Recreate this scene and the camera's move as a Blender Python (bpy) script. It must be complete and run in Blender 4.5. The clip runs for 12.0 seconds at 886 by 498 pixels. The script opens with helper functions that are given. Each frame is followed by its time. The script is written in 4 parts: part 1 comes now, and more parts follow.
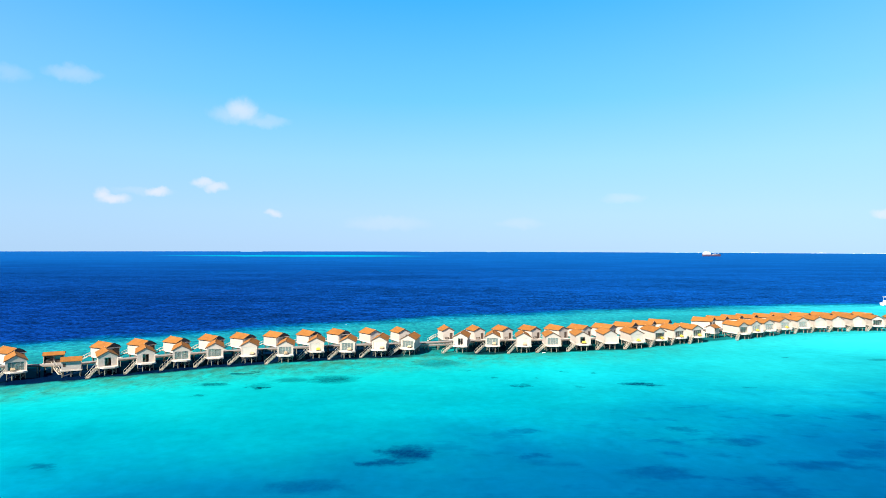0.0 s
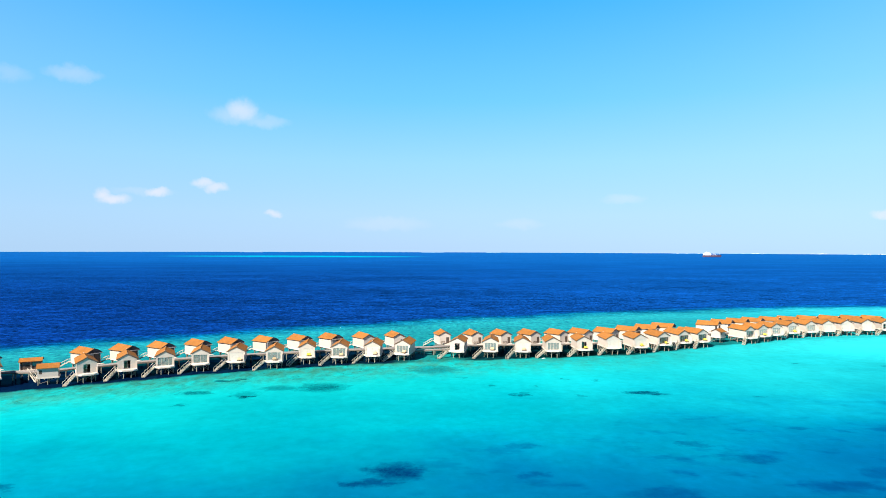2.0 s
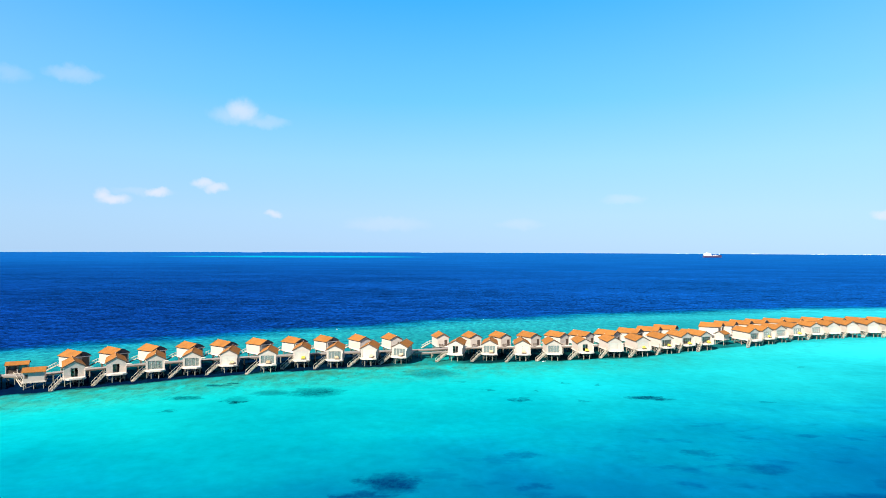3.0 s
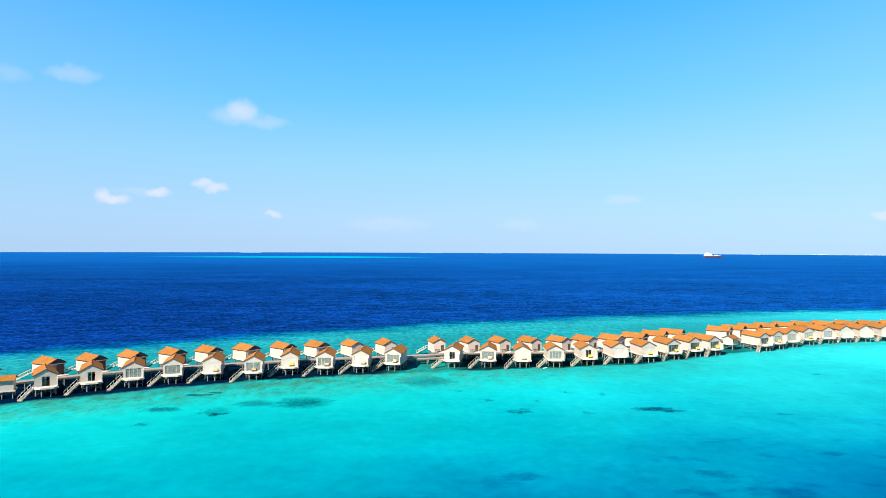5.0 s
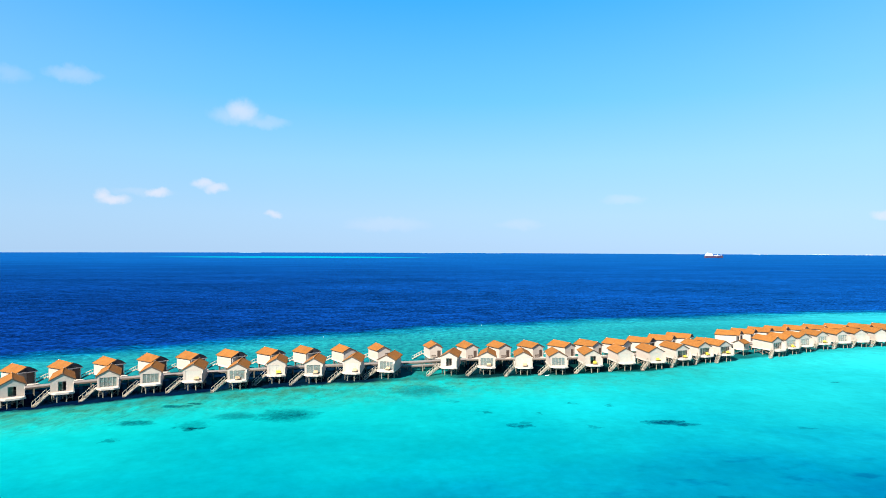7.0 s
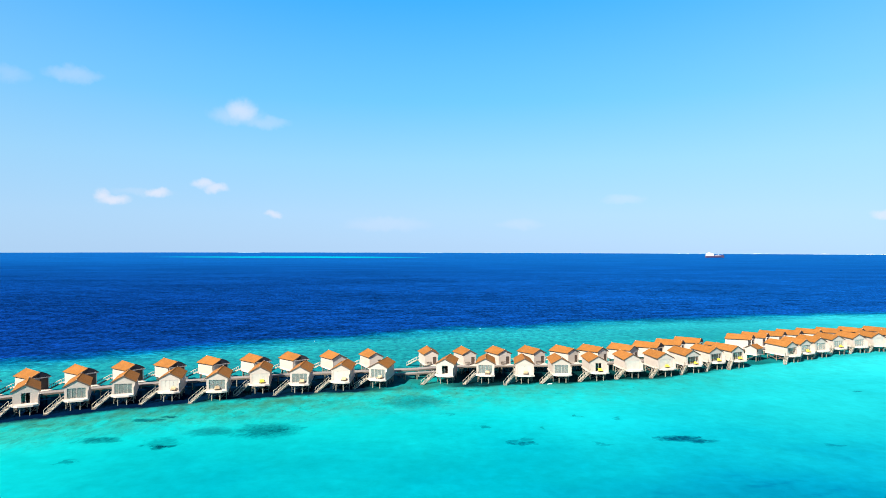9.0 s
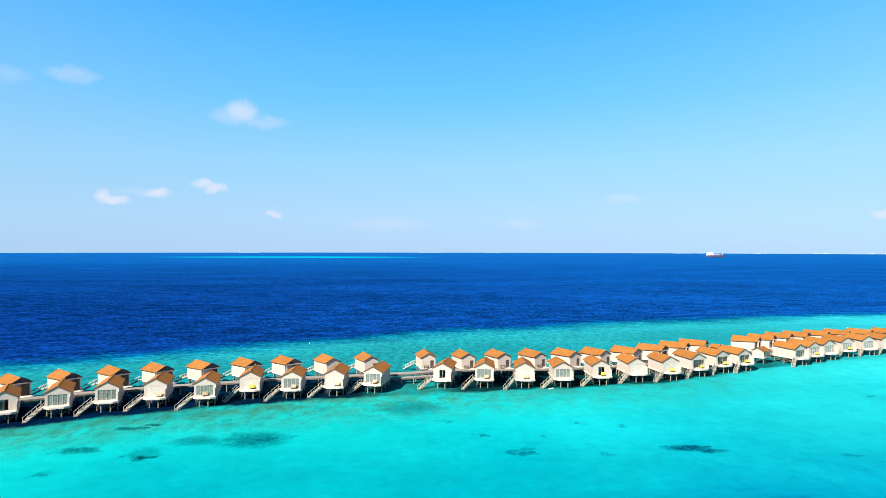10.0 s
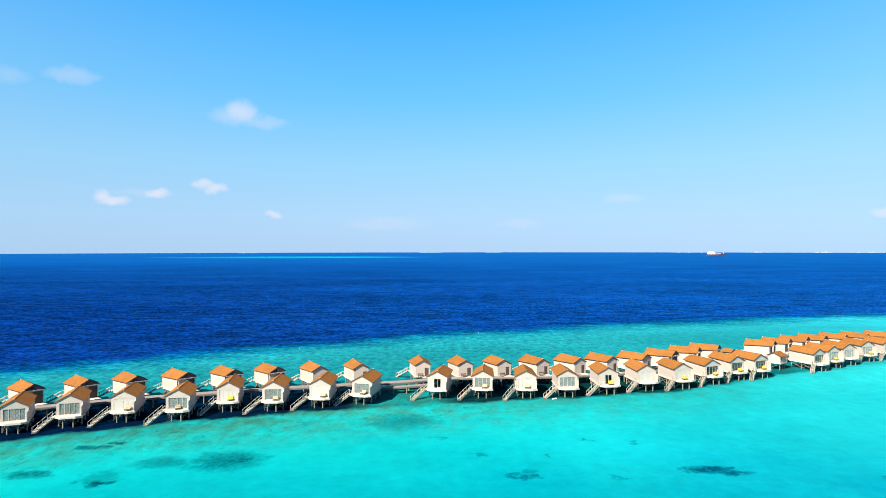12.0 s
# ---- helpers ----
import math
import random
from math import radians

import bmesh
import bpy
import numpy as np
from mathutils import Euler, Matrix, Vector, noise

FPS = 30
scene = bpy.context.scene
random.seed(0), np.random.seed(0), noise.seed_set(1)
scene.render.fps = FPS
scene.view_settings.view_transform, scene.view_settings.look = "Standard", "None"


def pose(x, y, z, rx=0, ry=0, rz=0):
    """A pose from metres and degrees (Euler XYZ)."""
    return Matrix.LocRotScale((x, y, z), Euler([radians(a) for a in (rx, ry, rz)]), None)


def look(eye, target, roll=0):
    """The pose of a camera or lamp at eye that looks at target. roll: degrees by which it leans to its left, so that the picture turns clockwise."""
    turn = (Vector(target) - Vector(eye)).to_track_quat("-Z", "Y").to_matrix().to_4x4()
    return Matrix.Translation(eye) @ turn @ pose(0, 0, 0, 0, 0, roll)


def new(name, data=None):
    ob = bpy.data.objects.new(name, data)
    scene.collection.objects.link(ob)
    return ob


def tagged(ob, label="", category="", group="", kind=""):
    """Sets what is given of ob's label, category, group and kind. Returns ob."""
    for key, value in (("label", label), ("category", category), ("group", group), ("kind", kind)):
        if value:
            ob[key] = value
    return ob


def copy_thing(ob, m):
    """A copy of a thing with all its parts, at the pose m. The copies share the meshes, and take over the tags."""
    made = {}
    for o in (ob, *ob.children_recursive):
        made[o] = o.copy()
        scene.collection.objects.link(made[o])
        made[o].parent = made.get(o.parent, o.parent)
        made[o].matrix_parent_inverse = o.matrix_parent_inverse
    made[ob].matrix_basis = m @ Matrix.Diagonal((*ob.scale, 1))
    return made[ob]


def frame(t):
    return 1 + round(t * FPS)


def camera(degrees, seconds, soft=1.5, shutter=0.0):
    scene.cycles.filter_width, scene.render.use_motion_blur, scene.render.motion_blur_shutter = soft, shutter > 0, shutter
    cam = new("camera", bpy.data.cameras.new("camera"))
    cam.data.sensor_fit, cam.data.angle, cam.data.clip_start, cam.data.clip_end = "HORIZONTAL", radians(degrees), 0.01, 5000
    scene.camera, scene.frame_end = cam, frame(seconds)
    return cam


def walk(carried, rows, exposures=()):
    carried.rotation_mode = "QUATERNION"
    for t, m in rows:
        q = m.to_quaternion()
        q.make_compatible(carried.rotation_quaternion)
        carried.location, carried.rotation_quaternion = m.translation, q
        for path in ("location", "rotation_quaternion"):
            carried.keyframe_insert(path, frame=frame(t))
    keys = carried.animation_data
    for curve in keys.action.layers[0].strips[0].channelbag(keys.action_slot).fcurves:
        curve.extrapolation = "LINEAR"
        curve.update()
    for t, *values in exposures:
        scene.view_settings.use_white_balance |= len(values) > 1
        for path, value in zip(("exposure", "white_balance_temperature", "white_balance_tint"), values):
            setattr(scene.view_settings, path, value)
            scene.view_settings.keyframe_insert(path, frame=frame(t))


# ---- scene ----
cam = camera(69.0, 12.0, soft=0.6)
PATH = [
    (0.0, pose(-7.55, -63.89, 36.02, 89.822, -0.160, 0)),
    (0.5, pose(-7.26, -62.01, 36.08, 89.836, -0.170, 0)),
    (1.0, pose(-6.94, -59.98, 36.14, 89.849, -0.180, 0)),
    (1.5, pose(-6.60, -57.84, 36.20, 89.861, -0.189, 0)),
    (2.0, pose(-6.26, -55.59, 36.26, 89.875, -0.197, 0)),
    (2.5, pose(-5.93, -53.26, 36.32, 89.889, -0.204, 0)),
    (3.0, pose(-5.60, -50.87, 36.37, 89.895, -0.210, 0)),
    (5.0, pose(-4.42, -40.80, 36.55, 89.915, -0.220, 0)),
    (5.5, pose(-4.15, -38.17, 36.58, 89.918, -0.219, 0)),
    (6.0, pose(-3.88, -35.51, 36.62, 89.921, -0.215, 0)),
    (6.5, pose(-3.61, -32.79, 36.65, 89.923, -0.210, 0)),
    (7.0, pose(-3.33, -30.04, 36.68, 89.921, -0.202, 0)),
    (9.0, pose(-2.08, -18.50, 36.78, 89.906, -0.148, 0)),
    (9.5, pose(-1.74, -15.50, 36.79, 89.901, -0.120, 0)),
    (10.0, pose(-1.38, -12.45, 36.80, 89.896, -0.089, 0)),
    (10.5, pose(-1.02, -9.37, 36.80, 89.890, -0.055, 0)),
    (11.0, pose(-0.67, -6.26, 36.79, 89.884, -0.018, 0)),
    (11.5, pose(-0.34, -3.15, 36.75, 89.878, 0.023, 0)),
    (12.0, pose(-0.06, -0.06, 36.70, 89.872, 0.067, 0)),
]
walk(cam, PATH, [(0.0, 1.52), (3.0, 1.49), (6.0, 1.46), (9.0, 1.45), (12.0, 1.41)])

# ---- sky, sun ----
SUN_AZ, SUN_EL = radians(-138), radians(40.5)     # clockwise from +y; height over the horizon
world = bpy.data.worlds.new("world")
scene.world = world
world.use_nodes = True
wt = world.node_tree
wt.nodes.clear()


class Tree:
    """Short names for building node trees."""

    def __init__(self, tree):
        self.t = tree

    def n(self, kind, **props):
        node = self.t.nodes.new(kind)
        for key, value in props.items():
            setattr(node, key, value)
        return node

    def put(self, value, socket):
        if isinstance(value, bpy.types.NodeSocket):
            self.t.links.new(value, socket)
        elif value is not None:
            socket.default_value = value

    def math(self, op, a, b=None, c=None, clamp=False):
        node = self.n("ShaderNodeMath", operation=op, use_clamp=clamp)
        for value, socket in zip((a, b, c), node.inputs):
            self.put(value, socket)
        return node.outputs[0]

    def vec(self, op, a, b=None, out=0):
        node = self.n("ShaderNodeVectorMath", operation=op)
        for value, socket in zip((a, b), node.inputs):
            self.put(value, socket)
        return node.outputs[out]

    def noise(self, vector, scale, detail=4.0, rough=0.55, distortion=0.0, color=False):
        node = self.n("ShaderNodeTexNoise")
        self.put(vector, node.inputs["Vector"])
        for name, value in (("Scale", scale), ("Detail", detail), ("Roughness", rough), ("Distortion", distortion)):
            self.put(value, node.inputs[name])
        return node.outputs[1 if color else 0]

    def ramp(self, value, stops, mode="LINEAR"):
        node = self.n("ShaderNodeValToRGB")
        node.color_ramp.interpolation = mode
        el = node.color_ramp.elements
        while len(el) < len(stops):
            el.new(0.5)
        for e, (at, col) in zip(el, stops):
            e.position = at
            e.color = (*col, 1) if isinstance(col, tuple) else (col, col, col, 1)
        self.put(value, node.inputs[0])
        return node.outputs[0]

    def range(self, value, a, b, c=0.0, d=1.0, smooth=False):
        node = self.n("ShaderNodeMapRange", interpolation_type="SMOOTHSTEP" if smooth else "LINEAR")
        for v, s in zip((value, a, b, c, d), node.inputs):
            self.put(v, s)
        return node.outputs[0]

    def mix(self, fac, a, b, blend="MIX"):
        node = self.n("ShaderNodeMixRGB", blend_type=blend)
        for v, s in zip((fac, a, b), node.inputs):
            self.put((*v, 1) if isinstance(v, tuple) and len(v) == 3 else v, s)
        return node.outputs[0]


W = Tree(wt)
sky = W.n("ShaderNodeTexSky", sky_type="NISHITA", sun_disc=False, sun_elevation=SUN_EL, sun_rotation=SUN_AZ,
          altitude=0.0, air_density=1.0, dust_density=0.3, ozone_density=3.0)
way = W.n("ShaderNodeTexCoord").outputs["Generated"]
# fair-weather clouds: azimuth, elevation, half width, half height (degrees), thickness
CLOUDS = [(-17.45, 11.4, 1.05, 0.80, 0.55), (-17.75, 11.0, 1.70, 0.60, 0.30), (-15.5, 10.6, 1.60, 0.42, 0.24), (-29.9, 13.10, 1.50, 0.45, 0.25),
          (-33.9, 12.55, 0.98, 0.50, 0.16), (-27.9, 4.05, 0.57, 0.41, 0.6), (-27.2, 3.75, 0.98, 0.34, 0.62), (-23.9, 4.40, 0.82, 0.34, 0.6),
          (-20.4, 5.25, 0.74, 0.34, 0.55), (-19.5, 4.90, 0.74, 0.34, 0.55), (-14.8, 2.80, 0.61, 0.25, 0.5), (15.6, 4.20, 1.39, 0.33, 0.20),
          (34.3, 2.65, 0.74, 0.26, 0.45), (-5.0, 2.10, 2.87, 0.49, 0.16), (6.8, 2.10, 1.64, 0.37, 0.15), (-25.0, 4.50, 1.80, 0.29, 0.14)]
wob = W.noise(way, 38.0, 5.0, 0.6, color=True)
bent = W.vec("ADD", way, W.vec("SCALE", W.vec("SUBTRACT", wob, (0.5, 0.5, 0.5))))
bent.node.inputs[1].links[0].from_node.inputs[3].default_value = 0.021
split = W.n("ShaderNodeSeparateXYZ")
W.put(bent, split.inputs[0])
azim = W.math("ARCTAN2", split.outputs[0], split.outputs[1])
elev = W.math("ARCSINE", split.outputs[2])
cover = 0.0
for az, el, hw, hh, thick in CLOUDS:
    u = W.math("MULTIPLY", W.math("SUBTRACT", azim, radians(az)), 1 / radians(hw))
    v = W.math("MULTIPLY", W.math("SUBTRACT", elev, radians(el)), 1 / radians(hh))
    r2 = W.math("ADD", W.math("MULTIPLY", u, u), W.math("MULTIPLY", v, v))
    puff = W.math("MULTIPLY", W.range(r2, 2.6, -0.5, smooth=True), thick)
    cover = W.math("MAXIMUM", cover, puff)
# clear tropical air: pale at the horizon, azure above, mixed over the sky model; darkened overhead, out of view, to cut
# fill light
rise = W.n("ShaderNodeSeparateXYZ")
W.put(way, rise.inputs[0])
azure = W.ramp(W.math("MULTIPLY_ADD", rise.outputs[2], 1.0, 0.0, clamp=True),
               [(0.0, (0.425, 0.655, 0.95)), (0.05, (0.42, 0.69, 0.99)), (0.13, (0.32, 0.69, 1.02)), (0.22, (0.155, 0.60, 1.06)), (0.36, (0.045, 0.45, 1.05)), (0.54, (0.009, 0.085, 0.30)), (1.0, (0.003, 0.022, 0.09))])
# the air grows hazier to both sides
side_haze = W.math("MULTIPLY", W.math("MULTIPLY", rise.outputs[0], rise.outputs[0]), W.range(rise.outputs[2], 0.5, 0.2, 0.0, 0.75))
azure = W.mix(side_haze, azure, (0.43, 0.70, 1.0))
bright = W.vec("SCALE", azure)
W.put(W.math("MULTIPLY_ADD", rise.outputs[0], 0.4, 3.68), bright.node.inputs[3])
air = W.mix(0.96, sky.outputs[0], bright)
skylit = W.n("ShaderNodeBackground")
W.put(W.mix(cover, air, (3.6, 3.35, 3.6)), skylit.inputs[0])
skylit.inputs[1].default_value = 0.10
wo = W.n("ShaderNodeOutputWorld")
W.put(skylit.outputs[0], wo.inputs[0])

sun = new("sun", bpy.data.lights.new("sun", "SUN"))
sun.data.energy, sun.data.angle, sun.data.color = 5.0, radians(0.55), (1.0, 0.92, 0.78)
to_sun = Vector((math.sin(SUN_AZ) * math.cos(SUN_EL), math.cos(SUN_AZ) * math.cos(SUN_EL), math.sin(SUN_EL)))
sun.matrix_world = look(to_sun * 300, (0, 0, 0))


# ---- materials ----
def material(name):
    m = bpy.data.materials.new(name)
    m.use_nodes = True
    t = Tree(m.node_tree)
    bsdf = m.node_tree.nodes["Principled BSDF"]
    return m, t, bsdf


def surface(name, base, rough=0.6, metal=0.0, spread=0.25, grain=6.0, stain=0.6, bump=0.15, streak=(1, 1, 1), spec=0.5):
    """Weathered surface: fine grain, broad stains, small relief, a little change from piece to piece."""
    m, t, b = material(name)
    co = t.n("ShaderNodeTexCoord").outputs["Object"]
    pull = t.vec("MULTIPLY", co, streak)
    who = t.n("ShaderNodeObjectInfo").outputs["Random"]
    fine = t.noise(pull, grain, 6.0, 0.65)
    broad = t.noise(t.vec("ADD", co, t.n("ShaderNodeNewGeometry").outputs["Position"]), stain, 3.0, 0.5)
    f = t.math("ADD", t.math("MULTIPLY", fine, 0.55), t.math("MULTIPLY", broad, 0.45))
    f = t.math("ADD", f, t.math("MULTIPLY", t.math("SUBTRACT", who, 0.5), 0.16))
    dark = tuple(c * (1 - spread) for c in base)
    light = tuple(min(1.0, c * (1 + spread * 0.6)) for c in base)
    t.put(t.ramp(f, [(0.3, dark), (0.72, light)]), b.inputs["Base Color"])
    b.inputs["Metallic"].default_value = metal
    b.inputs["Specular IOR Level"].default_value = spec
    t.put(t.range(fine, 0.2, 0.8, rough - 0.08, min(1.0, rough + 0.1)), b.inputs["Roughness"])
    bp = t.n("ShaderNodeBump")
    bp.inputs["Strength"].default_value = bump
    bp.inputs["Distance"].default_value = 0.02
    t.put(fine, bp.inputs["Height"])
    t.put(bp.outputs[0], b.inputs["Normal"])
    return m


WHITE = surface("white_painted_board", (0.40, 0.344, 0.305), 0.55, spread=0.12, grain=3.0, streak=(1, 1, 6))
TRIM = surface("white_trim", (0.46, 0.405, 0.37), 0.5, spread=0.08)
FASCIA = surface("brown_fascia_board", (0.085, 0.05, 0.032), 0.7, spread=0.2)
DECK = surface("weathered_deck_board", (0.48, 0.42, 0.37), 0.8, spread=0.25, grain=4.0, streak=(8, 1, 1))
PLANK = surface("grey_walkway_plank", (0.21, 0.187, 0.18), 0.85, spread=0.3, grain=4.0)
STAIR = surface("bleached_stair_timber", (0.40, 0.355, 0.29), 0.8, spread=0.2)
# dark porch hood colour, also used to paint shade on the reef gables
HOODSHADE = surface("dark_hood_and_gable_shade", (0.032, 0.031, 0.038), 0.75, spread=0.3)
DARKWOOD = surface("dark_brown_timber", (0.06, 0.038, 0.028), 0.7, spread=0.3)
POST = surface("concrete_post", (0.19, 0.18, 0.14), 0.85, spread=0.35, grain=2.5, stain=1.2)
BRACE = surface("brown_brace_timber", (0.13, 0.11, 0.09), 0.8, spread=0.25)
CURTAIN = surface("pale_curtain", (0.165, 0.178, 0.174), 0.9, spread=0.18, grain=2.0, streak=(14, 14, 0.3), bump=0.3)
SHEER = surface("pale_sheer_curtain", (0.235, 0.235, 0.225), 0.9, spread=0.12, grain=2.0, streak=(14, 14, 0.3), bump=0.3)
SHUTTER = surface("pale_grey_shutter", (0.40, 0.385, 0.35), 0.55, spread=0.12, grain=3.0, streak=(1, 1, 6))
YELLOW = surface("yellow_canvas", (0.66, 0.53, 0.05), 0.8, spread=0.12)
BEIGE = surface("beige_cushion", (0.46, 0.34, 0.21), 0.9, spread=0.15)
KAYAK = surface("white_gelcoat", (0.8, 0.82, 0.82), 0.25, spread=0.06)
HULL = surface("red_oxide_hull", (0.075, 0.043, 0.08), 0.6, spread=0.25, grain=0.1, stain=0.03)
SHIPWHITE = surface("ship_white", (0.8, 0.8, 0.8), 0.5, spread=0.1, grain=0.2)
# far shore and buildings carry distance haze in their base colour
FARLAND = surface("far_hazy_shore", (0.13, 0.24, 0.38), 0.95, spread=0.3, grain=0.05, stain=0.02)
FARWALL = surface("far_haze_toned_building", (0.27, 0.33, 0.42), 0.8, spread=0.3, grain=0.1)
SAND = surface("coral_sand", (0.72, 0.78, 0.68), 0.95, spread=0.18, grain=0.25, stain=0.03)
CORAL = surface("coral_rock", (0.018, 0.035, 0.032), 0.95, spread=0.5, grain=1.6, stain=0.4)


def roof_material():
    m, t, b = material("cedar_shingle_roof")
    co = t.n("ShaderNodeTexCoord").outputs["Object"]
    br = t.n("ShaderNodeTexBrick")
    t.put(t.vec("MULTIPLY", co, (0.0, 1.0, 1.0)), br.inputs["Vector"])
    br.inputs["Scale"].default_value = 1.0
    br.inputs["Brick Width"].default_value = 0.34
    br.inputs["Row Height"].default_value = 0.13
    br.inputs["Mortar Size"].default_value = 0.012
    br.inputs["Color1"].default_value = (0.275, 0.121, 0.036, 1)
    br.inputs["Color2"].default_value = (0.23, 0.093, 0.025, 1)
    br.inputs["Mortar"].default_value = (0.22, 0.095, 0.025, 1)
    who = t.n("ShaderNodeObjectInfo").outputs["Random"]
    broad = t.noise(t.vec("ADD", co, t.n("ShaderNodeNewGeometry").outputs["Position"]), 0.55, 4.0, 0.6)
    k = t.math("ADD", t.math("MULTIPLY", broad, 0.5), t.math("MULTIPLY", who, 0.14))
    tone = t.ramp(k, [(0.12, (0.72, 0.70, 0.70)), (0.5, (1.18, 1.12, 1.05))])
    t.put(t.mix(1.0, br.outputs[0], tone, "MULTIPLY"), b.inputs["Base Color"])
    b.inputs["Roughness"].default_value = 0.8
    b.inputs["Specular IOR Level"].default_value = 0.06
    bp = t.n("ShaderNodeBump")
    bp.inputs["Strength"].default_value = 0.15
    bp.inputs["Distance"].default_value = 0.03
    t.put(br.outputs[1], bp.inputs["Height"])
    bp.invert = True
    t.put(bp.outputs[0], b.inputs["Normal"])
    return m


def glass_material():
    m, t, b = material("sea_view_glass")
    m.node_tree.nodes.remove(b)
    out = m.node_tree.nodes["Material Output"]
    clear = t.n("ShaderNodeBsdfTransparent")
    clear.inputs[0].default_value = (0.93, 0.96, 0.96, 1)
    facing = t.n("ShaderNodeLayerWeight").outputs["Facing"]
    gl = t.n("ShaderNodeBsdfGlossy")
    gl.inputs["Roughness"].default_value = 0.04
    mx = t.n("ShaderNodeMixShader")
    t.put(t.math("MULTIPLY_ADD", t.math("POWER", facing, 4.0), 0.9, 0.04), mx.inputs[0])
    t.put(clear.outputs[0], mx.inputs[1])
    t.put(gl.outputs[0], mx.inputs[2])
    t.put(mx.outputs[0], out.inputs[0])
    return m


# coral patches in the lagoon: x, y, half lengths, heads, how dark they show through the water
PATCHES = [(-14.0, 52.2, 4.6, 3.1, 160, 1), (-16.8, 47.2, 3.8, 1.2, 60, 0.8), (-20.6, 46.4, 2.2, 1.2, 45, 0.9), (45.4, 112, 4.3, 1.5, 70, 1), (49.2, 110.4, 3.2, 1, 34, 0.9),
           (49.3, 113, 1.3, 0.6, 14, 0.8), (13.5, 109, 1.9, 1.1, 26, 0.78), (15.2, 111.2, 0.8, 0.7, 10, 0.45), (-38.8, 117, 6.6, 3.8, 60, 0.72), (-36.3, 117.5, 2.4, 1.6, 30, 0.9),
           (-56.3, 106, 2.3, 1.2, 40, 1), (-56.8, 108.5, 3.4, 2.6, 30, 0.4), (-67.3, 124.5, 3.2, 1.1, 40, 0.85), (-63.5, 127.2, 1.5, 0.7, 14, 0.9), (-70.3, 110, 4, 1.6, 44, 0.75),
           (-8.6, 143, 8, 4.6, 60, 0.52), (-75.3, 44.5, 2.2, 1.2, 26, 0.6), (140, 151.5, 5, 1.5, 50, 0.5), (-50.3, 116, 4.6, 2.4, 34, 0.52),
           (7.1, 120.2, 0.9, 1, 8, 0.52), (19, 119.6, 0.8, 1, 8, 0.45), (28.8, 129.8, 0.8, 1, 8, 0.52), (37.3, 127.8, 0.9, 1, 8, 0.45), (29.3, 108.5, 0.8, 1, 8, 0.38),
           (110, 155.3, 1.5, 0.6, 10, 0.6), (74.8, 108, 1.2, 0.6, 10, 0.45), (-68.4, 97.2, 1, 1, 8, 0.56), (-55.9, 134.7, 1.2, 0.6, 8, 0.45), (-0.6, 130.2, 0.8, 1, 8, 0.38)]
POOLS = [(29, 42, 6, 2.2), (50, 59, 4.5, 1.6), (57, 46, 5.5, 2.0), (9, 51, 3.0, 1.2), (42, 68, 3.4, 1.3), (9, 66.6, 3.4, 1.3), (70, 52, 5.0, 2.0), (-29, 35.5, 6.0, 2.2)]


